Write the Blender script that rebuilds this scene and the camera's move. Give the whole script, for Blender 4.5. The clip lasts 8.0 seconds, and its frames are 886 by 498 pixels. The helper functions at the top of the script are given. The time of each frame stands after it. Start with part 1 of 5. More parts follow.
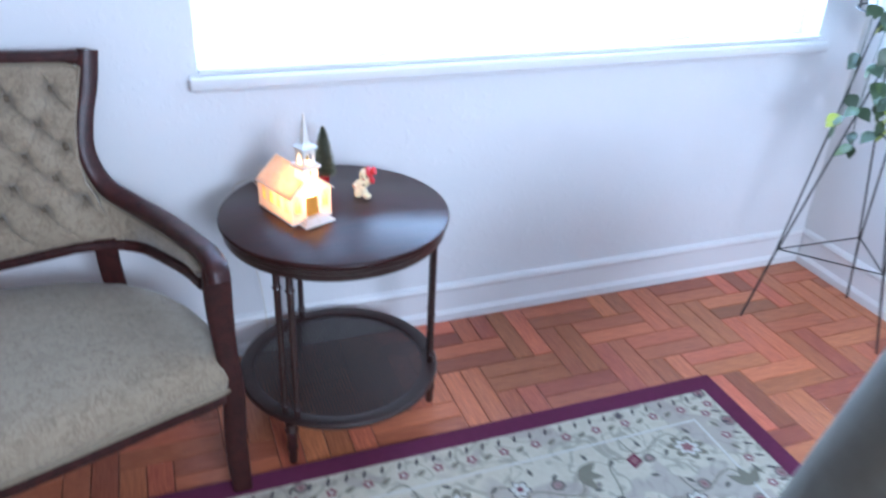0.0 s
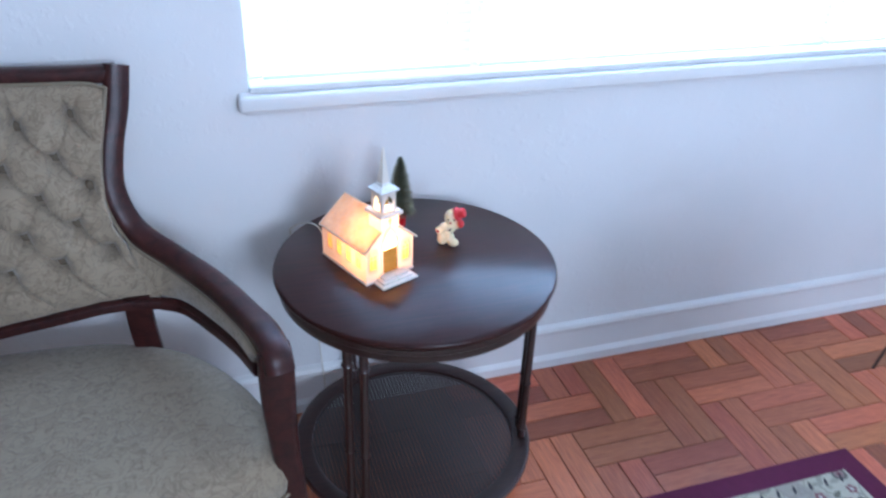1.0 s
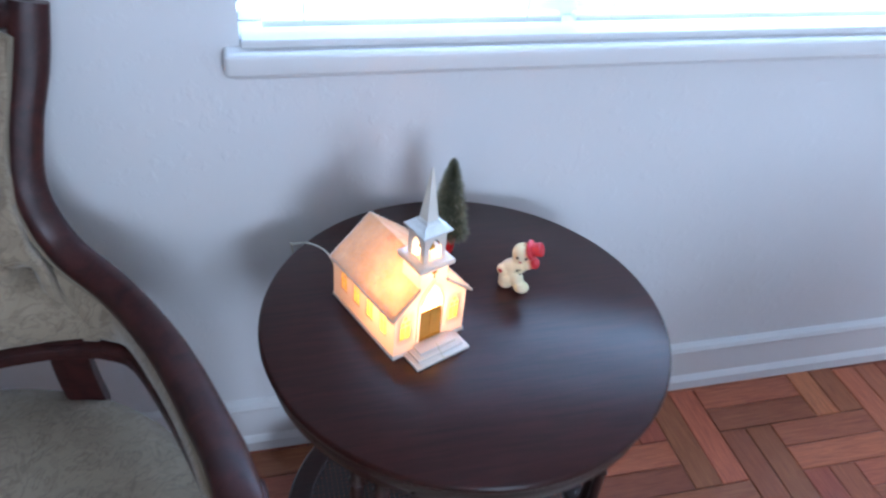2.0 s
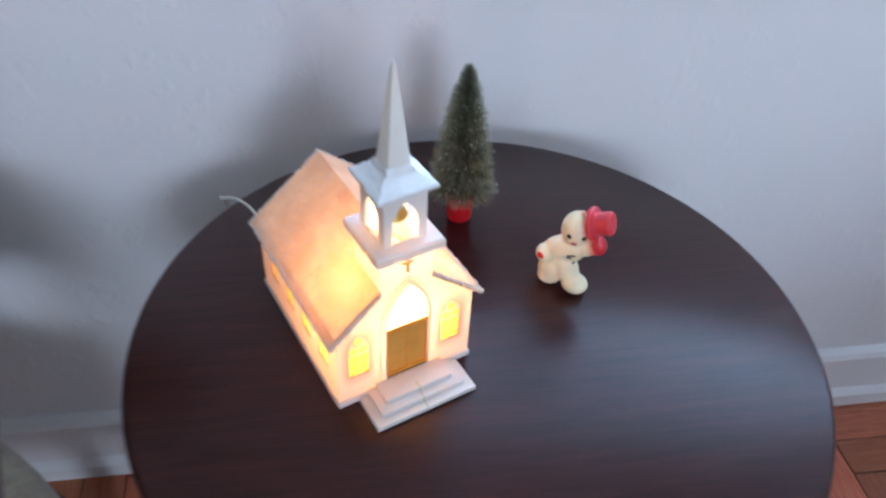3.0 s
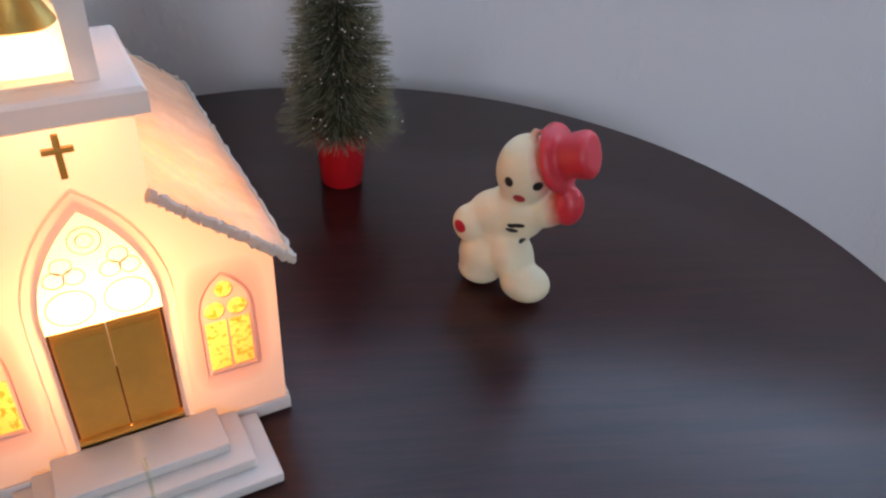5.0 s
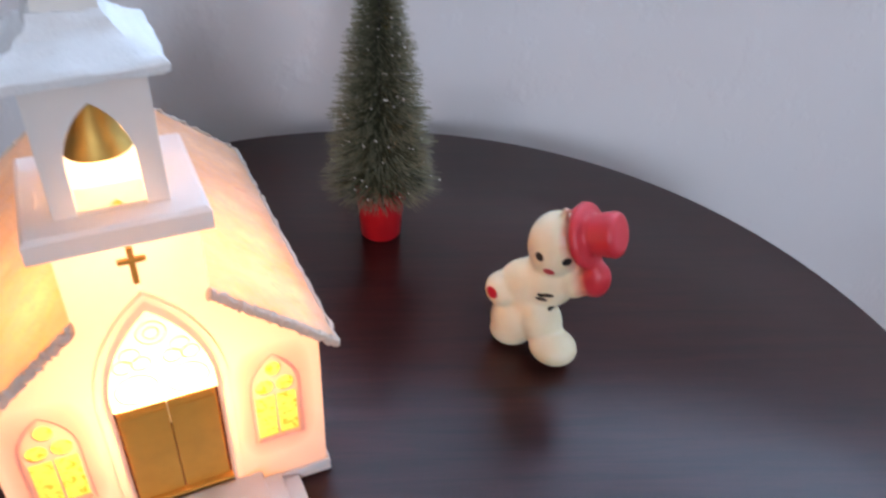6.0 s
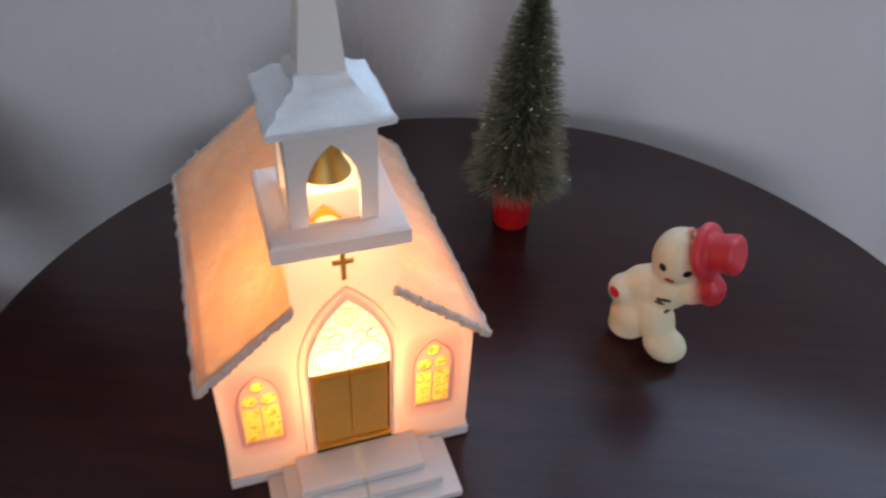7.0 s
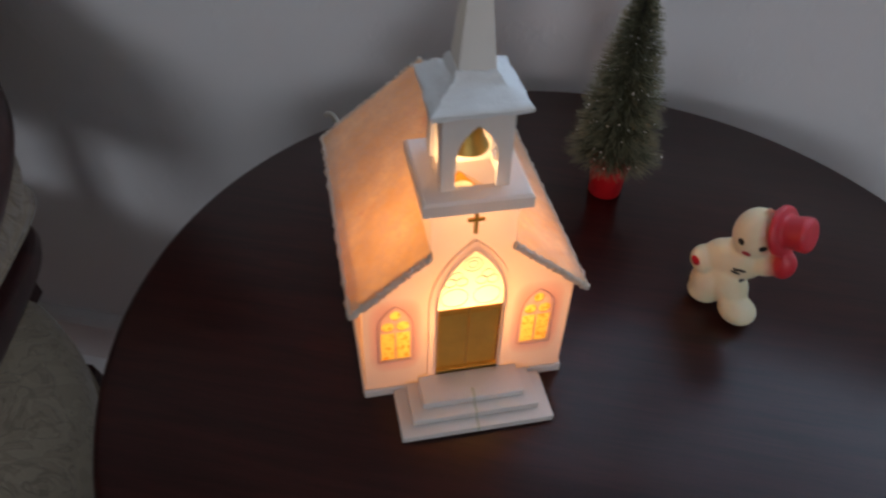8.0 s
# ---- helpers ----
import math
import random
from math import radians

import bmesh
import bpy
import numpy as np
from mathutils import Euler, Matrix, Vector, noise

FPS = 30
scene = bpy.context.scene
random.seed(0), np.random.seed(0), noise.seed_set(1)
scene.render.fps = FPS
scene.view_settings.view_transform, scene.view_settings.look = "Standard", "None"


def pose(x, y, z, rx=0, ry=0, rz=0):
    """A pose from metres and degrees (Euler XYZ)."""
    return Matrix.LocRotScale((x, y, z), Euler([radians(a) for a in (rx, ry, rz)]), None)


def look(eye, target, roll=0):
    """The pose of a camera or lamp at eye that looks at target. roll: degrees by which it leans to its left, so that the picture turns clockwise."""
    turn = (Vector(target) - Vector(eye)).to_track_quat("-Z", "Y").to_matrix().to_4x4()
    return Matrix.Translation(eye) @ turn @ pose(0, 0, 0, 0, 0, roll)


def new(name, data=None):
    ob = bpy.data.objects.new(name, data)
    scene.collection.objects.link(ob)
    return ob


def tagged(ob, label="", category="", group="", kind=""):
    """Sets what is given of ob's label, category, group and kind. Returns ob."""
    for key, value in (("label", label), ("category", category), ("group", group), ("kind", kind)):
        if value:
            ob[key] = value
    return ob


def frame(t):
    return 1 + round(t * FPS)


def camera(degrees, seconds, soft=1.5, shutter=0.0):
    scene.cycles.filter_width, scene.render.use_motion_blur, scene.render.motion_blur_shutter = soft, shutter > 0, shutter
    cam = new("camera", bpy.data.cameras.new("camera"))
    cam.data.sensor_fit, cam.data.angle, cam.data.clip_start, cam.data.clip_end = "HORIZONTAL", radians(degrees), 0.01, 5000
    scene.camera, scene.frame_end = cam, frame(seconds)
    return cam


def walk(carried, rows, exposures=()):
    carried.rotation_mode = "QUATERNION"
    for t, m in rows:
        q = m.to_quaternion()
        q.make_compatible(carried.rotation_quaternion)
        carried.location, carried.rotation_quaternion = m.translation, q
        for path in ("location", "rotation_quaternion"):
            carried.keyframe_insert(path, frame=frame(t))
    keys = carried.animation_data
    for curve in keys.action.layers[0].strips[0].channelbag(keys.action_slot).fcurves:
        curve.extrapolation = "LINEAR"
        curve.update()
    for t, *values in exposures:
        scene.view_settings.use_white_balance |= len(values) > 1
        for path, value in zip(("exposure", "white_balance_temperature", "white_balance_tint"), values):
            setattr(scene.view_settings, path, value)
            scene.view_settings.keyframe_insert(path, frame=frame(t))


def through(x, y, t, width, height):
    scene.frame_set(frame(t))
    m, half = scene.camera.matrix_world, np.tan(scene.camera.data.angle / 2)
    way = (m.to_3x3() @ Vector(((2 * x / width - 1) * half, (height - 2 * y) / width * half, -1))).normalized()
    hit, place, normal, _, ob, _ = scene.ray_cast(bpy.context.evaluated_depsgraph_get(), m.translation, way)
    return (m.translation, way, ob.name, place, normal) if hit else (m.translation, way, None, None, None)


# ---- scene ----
cam = camera(59.4, 8.0, 2.3, 0.5)
PATH = [
    (0, (-0.1301, 0.0089, 1.446), (0.5139, 1.642, 0.4863), 2.7),
    (0.3, (-0.1545, 0.1168, 1.411), (0.4683, 1.787, 0.5069), 0.25),
    (0.5, (-0.1921, 0.2044, 1.425), (0.4583, 1.837, 0.4707), 2.39),
    (1, (-0.135, 0.4272, 1.402), (0.4299, 2.064, 0.4029), 2.23),
    (1.5, (-0.1081, 0.665, 1.371), (0.3928, 2.262, 0.276), 4.78),
    (1.7, (-0.0768, 0.7906, 1.36), (0.424, 2.352, 0.2152), 5.5),
    (2.8, (0.0988, 1.221, 1.142), (0.4015, 2.689, -0.1819), 3.51),
    (3, (0.1368, 1.272, 1.08), (0.4033, 2.748, -0.2436), 3.23),
    (3.5, (0.2043, 1.37, 0.9535), (0.3924, 2.873, -0.3514), 1.89),
    (4, (0.229, 1.423, 0.8587), (0.4088, 2.991, -0.3688), 2.63),
    (4.5, (0.2484, 1.446, 0.8342), (0.483, 3.049, -0.3395), 4.17),
    (4.7, (0.2563, 1.453, 0.8321), (0.4948, 3.074, -0.3149), 3.58),
    (5.8, (0.2614, 1.458, 0.8617), (0.4274, 3.076, -0.3022), 2.94),
    (6, (0.2572, 1.459, 0.8725), (0.3997, 3.079, -0.2913), 2.89),
    (6.5, (0.247, 1.448, 0.8983), (0.3047, 3.037, -0.3142), 3.3),
    (7, (0.2278, 1.434, 0.9209), (0.1602, 2.97, -0.3582), 2.94),
    (7.5, (0.2347, 1.408, 0.9375), (0.0359, 2.876, -0.406), 2.55),
    (8, (0.2101, 1.381, 0.9648), (-0.0231, 2.821, -0.4034), 2.39),
]
EXPOSURES = [(0, 0.62, 5850, 14), (0.5, 0.46, 5800, 13), (1, 0.34, 5750, 13), (1.7, 0.14, 5800, 13), (2.8, 0.06, 6200, 13), (3.5, -0.46, 6600, 18), (4, -0.92, 6900, 18), (4.5, -0.92, 6900, 18), (5.8, -0.20, 6850, 20), (6.5, -0.32, 6850, 20), (7, -0.86, 7000, 18), (7.5, -1.22, 7400, 17), (8, -1.34, 7450, 17)]
walk(cam, [(t, look(eye, target, roll)) for t, eye, target, roll in PATH], EXPOSURES)
NORTH, SOUTH, BULB = 150.0, 80.0, 0.52


# ---- light ----
world = bpy.data.worlds.new("sky")
scene.world = world
world.use_nodes = True
wn = world.node_tree
sky = wn.nodes.new("ShaderNodeTexSky")
sky.sky_type = "NISHITA"
sky.sun_disc = False
sky.sun_elevation, sky.sun_rotation = radians(50), radians(90)
wn.links.new(sky.outputs[0], wn.nodes["Background"].inputs[0])
wn.nodes["Background"].inputs[1].default_value = 0.08


def area_lamp(name, m, w, h, power, color):
    data = bpy.data.lights.new(name, "AREA")
    data.shape, data.size, data.size_y, data.energy, data.color = "RECTANGLE", w, h, power, color
    ob = new(name, data)
    ob.matrix_world = m
    return ob


sun_data = bpy.data.lights.new("sun", "SUN")
sun_data.energy, sun_data.angle, sun_data.color = 1.0, radians(12), (1.0, 0.96, 0.9)
new("sun", sun_data).matrix_world = pose(0, 0, 5, 0, 40, 0)
# daylight in the openings of the two windows
area_lamp("window_daylight", pose(0.97, 2.26, 1.52, -90, 0, 0), 2.2, 1.5, NORTH, (0.46, 0.69, 1.0))
area_lamp("rear_window_daylight", pose(0.58, -2.36, 1.86, 90, 0, 0), 1.0, 0.78, SOUTH, (0.68, 0.82, 1.0))


# ---- materials ----
from mathutils import noise
from mathutils.bvhtree import BVHTree


class Nodes:
    def __init__(self, name):
        self.m = bpy.data.materials.new(name)
        self.m.use_nodes = True
        self.t = self.m.node_tree
        self.b = self.t.nodes["Principled BSDF"]
        self.out = self.t.nodes["Material Output"]

    def add(self, kind, **inputs):
        n = self.t.nodes.new(kind)
        for k, v in inputs.items():
            self.set(n, k, v)
        return n

    def set(self, n, k, v):
        key = k.replace("_", " ")
        sock = n.inputs[int(k[1:])] if k[0] == "i" and k[1:].isdigit() else n.inputs[key]
        if isinstance(v, bpy.types.NodeSocket):
            self.t.links.new(v, sock)
        else:
            sock.default_value = v

    def base(self, **inputs):
        for k, v in inputs.items():
            self.set(self.b, k, v)
        return self

    def coord(self, which="Object", scale=(1, 1, 1), rot=(0, 0, 0)):
        tc = self.add("ShaderNodeTexCoord")
        mp = self.add("ShaderNodeMapping", Vector=tc.outputs[which], Scale=scale, Rotation=rot)
        return mp.outputs[0]

    def noise(self, vec, scale, detail=4, rough=0.55, dist=0.0):
        return self.add("ShaderNodeTexNoise", Vector=vec, Scale=scale, Detail=detail, Roughness=rough, Distortion=dist).outputs["Fac"]

    def ramp(self, fac, *stops):
        n = self.add("ShaderNodeValToRGB", Fac=fac)
        e = n.color_ramp.elements
        while len(e) < len(stops):
            e.new(0.5)
        for el, (p, c) in zip(e, stops):
            el.position = p
            el.color = (*c, 1) if len(c) == 3 else c
        return n.outputs[0]

    def mix(self, fac, a, b, how="MIX"):
        n = self.t.nodes.new("ShaderNodeMix")
        n.data_type, n.blend_type = "RGBA", how
        for i, v in ((0, fac), (6, a), (7, b)):
            if isinstance(v, bpy.types.NodeSocket):
                self.t.links.new(v, n.inputs[i])
            else:
                n.inputs[i].default_value = v if i == 0 else ((*v, 1) if len(v) == 3 else v)
        return n.outputs[2]

    def math(self, how, a, b=0.0):
        n = self.t.nodes.new("ShaderNodeMath")
        n.operation = how
        for i, v in ((0, a), (1, b)):
            if isinstance(v, bpy.types.NodeSocket):
                self.t.links.new(v, n.inputs[i])
            else:
                n.inputs[i].default_value = v
        return n.outputs[0]

    def bump(self, height, strength=0.3, distance=0.002):
        n = self.add("ShaderNodeBump", Height=height, Strength=strength, Distance=distance)
        self.set(self.b, "Normal", n.outputs[0])
        return self

    def random(self):
        return self.add("ShaderNodeObjectInfo").outputs["Random"]


def paint(name, color, rough=0.6, var=0.06, bump=0.15, scale=6.0, bscale=60):
    n = Nodes(name)
    v = n.coord()
    dark = tuple(c * (1 - var) for c in color)
    col = n.mix(n.noise(v, scale, 5), dark, color)
    n.base(Base_Color=col, Roughness=rough)
    n.bump(n.noise(v, bscale, 5), bump, 0.002)
    return n.m


def wood(name, dark, light, rough=0.35, coat=0.0, axis=(1, 12, 12), scale=14.0, per_piece=0.0, bump=0.1, spec=0.5, wear=0.12):
    n = Nodes(name)
    v = n.coord("Object", axis)
    if per_piece:
        off = n.add("ShaderNodeVectorMath", i0=v)
        off.operation = "ADD"
        comb = n.add("ShaderNodeCombineXYZ", X=n.math("MULTIPLY", n.random(), 37.0), Y=n.math("MULTIPLY", n.random(), 91.0))
        n.set(off, "i1", comb.outputs[0])
        v = off.outputs[0]
    g = n.noise(v, scale, 6, 0.65, 0.6)
    col = n.ramp(g, (0.3, dark), (0.7, light))
    if per_piece:
        r = n.random()
        hs = n.add("ShaderNodeHueSaturation", Hue=n.math("ADD", 0.5 - 0.008, n.math("MULTIPLY", n.math("FRACT", n.math("MULTIPLY", r, 7.3)), 0.018)), Saturation=1.0,
                   Value=n.math("ADD", 1 - per_piece * 0.55, n.math("MULTIPLY", r, per_piece)), Color=col)
        col = hs.outputs[0]
    n.base(Base_Color=col, Roughness=n.math("ADD", rough - wear / 2, n.math("MULTIPLY", n.noise(v, 3.0), wear)))
    n.set(n.b, "Coat Weight", coat)
    n.set(n.b, "Specular IOR Level", spec)
    n.set(n.b, "Coat Roughness", 0.12)
    if bump:
        n.bump(g, bump, 0.001)
    return n.m


def glow_plastic(name, outer, inner, through, rough=0.45, spots=0.0, scale=60.0, bump=0.1):
    """Thin plastic that lets the lamp behind it show through."""
    n = Nodes(name)
    v = n.coord()
    f = n.noise(v, scale, 5, 0.6)
    col = n.mix(f, tuple(c * (1 - spots) for c in outer), outer)
    inn = n.mix(f, tuple(c * (1 - spots) for c in inner), inner)
    n.base(Base_Color=col, Roughness=rough)
    n.bump(n.noise(v, scale * 4, 4), bump, 0.0008)
    tr = n.add("ShaderNodeBsdfTranslucent", Color=inn)
    mx = n.add("ShaderNodeMixShader", Fac=through, i1=n.b.outputs[0], i2=tr.outputs[0])
    n.t.links.new(mx.outputs[0], n.out.inputs[0])
    return n.m


def wall_paint():
    n = Nodes("wall_paint")
    v = n.coord()
    col = n.mix(n.noise(v, 1.6, 5), (0.70, 0.70, 0.69), (0.79, 0.79, 0.79))
    n.base(Base_Color=col, Roughness=0.55)
    h = n.math("ADD", n.math("MULTIPLY", n.noise(v, 9, 3), 0.7), n.math("MULTIPLY", n.ramp(n.noise(v, 38, 3), (0.55, (0, 0, 0)), (0.75, (1, 1, 1))), 0.25))
    n.bump(h, 0.36, 0.006)
    return n.m


WALL = wall_paint()
TRIM = paint("white_gloss_paint", (0.80, 0.80, 0.79), 0.32, 0.05, 0.1, 5, 40)
CEIL = paint("ceiling_paint", (0.80, 0.80, 0.78), 0.8)
PARQ = wood("parquet_wood", (0.34, 0.082, 0.040), (0.58, 0.178, 0.082), 0.31, 0.15, (3, 34, 34), 5.0, 0.8)
PARQ_GAP = paint("parquet_joint", (0.045, 0.02, 0.013), 0.9)
MAHOG = wood("dark_mahogany", (0.013, 0.0055, 0.005), (0.042, 0.015, 0.012), 0.3, 0.25, (2, 30, 30), 6.0)
TABLETOP = wood("polished_dark_tabletop", (0.014, 0.0040, 0.0036), (0.045, 0.0105, 0.0078), 0.285, 0.0, (3, 40, 40), 4.0, 0, 0.008, 0.27, 0.02)
SOFAWOOD = wood("red_mahogany", (0.016, 0.005, 0.005), (0.055, 0.013, 0.011), 0.38, 0.0, (8, 8, 8), 5.0, 0, 0.1, 0.3)
CANE = paint("dark_woven_cane", (0.050, 0.036, 0.033), 0.38, 0.3, 0.2, 60, 200)


def damask():
    n = Nodes("beige_damask_fabric")
    v = n.coord()
    warp = n.noise(v, 20, 1.5, 0.5, 3.2)
    motif = n.ramp(n.math("ABSOLUTE", n.math("SUBTRACT", warp, 0.5)), (0.020, (1, 1, 1)), (0.05, (0, 0, 0)))
    big = n.ramp(n.noise(v, 26, 1.5, 0.5, 2.4), (0.48, (0, 0, 0)), (0.53, (1, 1, 1)))
    f = n.math("MINIMUM", n.math("ADD", n.math("MULTIPLY", motif, 0.6), n.math("MULTIPLY", big, 0.4)), 1.0)
    col = n.mix(f, (0.290, 0.226, 0.151), (0.190, 0.143, 0.093))
    col = n.mix(n.math("MULTIPLY", n.noise(v, 400, 2), 0.25), col, (0.32, 0.25, 0.17))
    n.base(Base_Color=col, Roughness=0.85)
    n.set(n.b, "Sheen Weight", 0.25)
    n.bump(n.math("ADD", n.math("MULTIPLY", f, 0.6), n.math("MULTIPLY", n.noise(v, 700, 2), 0.4)), 0.6, 0.0022)
    return n.m


FABRIC = damask()
WELT = paint("beige_piping", (0.23, 0.185, 0.125), 0.85, 0.2, 0.3, 80, 400)
# settee fabric on the buttons, darkened to paint in the shade of their dimples
SHADED_BUTTON = paint("shade_darkened_button_fabric", (0.15, 0.112, 0.072), 0.8, 0.25, 0.4, 90, 500)
GREYFAB = paint("grey_green_upholstery", (0.125, 0.108, 0.085), 0.9, 0.25, 0.4, 40, 500)


def rug_field():
    n = Nodes("floral_rug_pile")
    v = n.coord()
    base = n.mix(n.noise(v, 40, 3), (0.42, 0.375, 0.28), (0.60, 0.535, 0.41))
    vines = n.ramp(n.math("ABSOLUTE", n.math("SUBTRACT", n.noise(v, 7, 2, 0.5, 1.5), 0.5)), (0.012, (1, 1, 1)), (0.03, (0, 0, 0)))
    col = n.mix(n.math("MULTIPLY", vines, 0.55), base, (0.20, 0.18, 0.135))
    blot = n.ramp(n.noise(v, 5, 2, 0.5, 0.8), (0.54, (0, 0, 0)), (0.58, (1, 1, 1)))
    col = n.mix(n.math("MULTIPLY", blot, 0.7), col, (0.36, 0.30, 0.25))
    vo = n.add("ShaderNodeTexVoronoi", Vector=v, Scale=11.0)
    d = n.math("ADD", vo.outputs["Distance"], n.math("MULTIPLY", n.noise(v, 60, 2), 0.12))
    ring = n.ramp(d, (0.27, (1, 1, 1)), (0.30, (0, 0, 0)))
    pick = n.ramp(n.add("ShaderNodeSeparateColor", Color=vo.outputs["Color"]).outputs[0], (0.42, (0, 0, 0)), (0.47, (1, 1, 1)))
    rose = n.ramp(d, (0.09, (0.40, 0.30, 0.25)), (0.13, (0.15, 0.035, 0.05)), (0.19, (0.34, 0.22, 0.20)), (0.25, (0.14, 0.12, 0.10)))
    col = n.mix(n.math("MULTIPLY", ring, pick), col, rose)
    vo2 = n.add("ShaderNodeTexVoronoi", Vector=v, Scale=22.0)
    leafm = n.ramp(n.math("ADD", vo2.outputs["Distance"], n.math("MULTIPLY", n.noise(v, 90, 2), 0.2)), (0.30, (1, 1, 1)), (0.36, (0, 0, 0)))
    pick2 = n.ramp(n.add("ShaderNodeSeparateColor", Color=vo2.outputs["Color"]).outputs[1], (0.5, (0, 0, 0)), (0.55, (1, 1, 1)))
    col = n.mix(n.math("MULTIPLY", n.math("MULTIPLY", leafm, pick2), 0.45), col, (0.20, 0.18, 0.14))
    n.base(Base_Color=col, Roughness=0.95)
    n.bump(n.noise(v, 600, 2), 0.5, 0.002)
    return n.m


RUG = rug_field()
RUGEDGE = paint("maroon_rug_border", (0.14, 0.014, 0.055), 0.95, 0.35, 0.4, 50, 500)
RUGLINE = paint("cream_rug_stripe", (0.60, 0.56, 0.48), 0.95, 0.2, 0.4, 60, 500)
RUGGREY = paint("grey_green_rug_leaf", (0.13, 0.12, 0.10), 0.95, 0.3, 0.4, 60, 500)
SHELL = glow_plastic("warm_white_plastic", (0.80, 0.76, 0.72), (0.98, 0.78, 0.62), 0.5, 0.4, 0.05)
PLASTIC = glow_plastic("white_plastic", (0.82, 0.79, 0.74), (0.97, 0.82, 0.64), 0.26, 0.4, 0.06)


def roof_plastic():
    """Grainy frosted plastic with rubbed pale patches and a few reddish stains."""
    n = Nodes("frosted_orange_roof_plastic")
    v = n.coord()
    fine, broad = n.noise(v, 190, 4, 0.75), n.noise(v, 34, 4, 0.6)
    grain = n.ramp(fine, (0.36, (0, 0, 0)), (0.64, (1, 1, 1)))
    patch = n.ramp(broad, (0.38, (0, 0, 0)), (0.66, (1, 1, 1)))
    stain = n.ramp(n.noise(n.coord("Object", (1, 1, 1), (0.3, 0.2, 0.5)), 26, 5, 0.7, 1.6), (0.60, (0, 0, 0)), (0.70, (1, 1, 1)))
    col = n.mix(patch, (0.60, 0.41, 0.24), (0.80, 0.62, 0.42))
    col = n.mix(n.math("MULTIPLY", grain, 0.5), col, (0.92, 0.82, 0.70))
    col = n.mix(n.math("MULTIPLY", stain, 0.6), col, (0.62, 0.30, 0.24))
    inn = n.mix(patch, (0.90, 0.57, 0.22), (1.0, 0.74, 0.38))
    inn = n.mix(n.math("MULTIPLY", grain, 0.85), inn, (0.56, 0.33, 0.13))
    inn = n.mix(n.math("MULTIPLY", stain, 0.5), inn, (0.80, 0.42, 0.26))
    n.base(Base_Color=col, Roughness=0.65)
    n.bump(n.math("ADD", fine, n.math("MULTIPLY", broad, 0.6)), 0.9, 0.0012)
    tr = n.add("ShaderNodeBsdfTranslucent", Color=inn)
    mx = n.add("ShaderNodeMixShader", Fac=0.42, i1=n.b.outputs[0], i2=tr.outputs[0])
    n.t.links.new(mx.outputs[0], n.out.inputs[0])
    return n.m


ROOF = roof_plastic()
FROST = glow_plastic("frosted_snow_edge", (0.70, 0.68, 0.60), (0.95, 0.76, 0.55), 0.4, 0.7, 0.12, 240, 0.25)
FAN = glow_plastic("frosted_white_pane", (0.85, 0.82, 0.74), (1.0, 0.97, 0.82), 0.93, 0.4, 0.0)


def amber():
    """Yellow film with orange blots."""
    n = Nodes("amber_pane")
    v = n.coord()
    f = n.ramp(n.noise(v, 330, 3, 0.6, 0.8), (0.50, (0, 0, 0)), (0.64, (1, 1, 1)))
    n.base(Base_Color=n.mix(f, (0.78, 0.50, 0.10), (0.70, 0.26, 0.05)), Roughness=0.35)
    tr = n.add("ShaderNodeBsdfTranslucent", Color=n.mix(f, (1.0, 0.82, 0.24), (0.95, 0.42, 0.06)))
    mx = n.add("ShaderNodeMixShader", Fac=0.95, i1=n.b.outputs[0], i2=tr.outputs[0])
    n.t.links.new(mx.outputs[0], n.out.inputs[0])
    return n.m


PANE = amber()
PINK = glow_plastic("pinkish_window_surround", (0.82, 0.68, 0.62), (0.98, 0.64, 0.47), 0.55, 0.45, 0.05)



def front_shell():
    """The shell plastic, tinted pink in soft squares round the two front windows."""
    n = Nodes("pink_shaded_front_plastic")
    v = n.coord()
    halo = None
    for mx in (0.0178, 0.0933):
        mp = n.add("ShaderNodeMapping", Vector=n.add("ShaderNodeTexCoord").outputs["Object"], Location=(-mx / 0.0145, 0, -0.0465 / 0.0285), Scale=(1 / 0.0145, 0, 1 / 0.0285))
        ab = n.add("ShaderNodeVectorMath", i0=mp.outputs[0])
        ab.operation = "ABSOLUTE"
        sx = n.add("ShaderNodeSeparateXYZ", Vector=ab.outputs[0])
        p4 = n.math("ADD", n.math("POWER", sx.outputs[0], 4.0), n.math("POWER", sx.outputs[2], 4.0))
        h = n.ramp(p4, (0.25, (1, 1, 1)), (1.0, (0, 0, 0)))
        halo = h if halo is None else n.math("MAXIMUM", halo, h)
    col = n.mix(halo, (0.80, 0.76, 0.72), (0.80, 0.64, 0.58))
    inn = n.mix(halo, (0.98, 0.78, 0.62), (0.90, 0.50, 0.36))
    n.base(Base_Color=col, Roughness=0.42)
    n.bump(n.noise(v, 240, 4), 0.12, 0.0008)
    tr = n.add("ShaderNodeBsdfTranslucent", Color=inn)
    mx = n.add("ShaderNodeMixShader", Fac=0.5, i1=n.b.outputs[0], i2=tr.outputs[0])
    n.t.links.new(mx.outputs[0], n.out.inputs[0])
    return n.m


FRONT = front_shell()
SNOWCAP = glow_plastic("frosted_white_cap", (0.82, 0.82, 0.79), (0.9, 0.8, 0.65), 0.08, 0.6, 0.12, 200, 0.35)


def metal(name, color, rough, shine=1.0):
    n = Nodes(name)
    v = n.coord()
    n.base(Base_Color=n.mix(n.noise(v, 120, 4), tuple(c * 0.75 for c in color), color), Roughness=rough, Metallic=shine)
    n.bump(n.noise(v, 300, 3), 0.12, 0.0005)
    return n.m


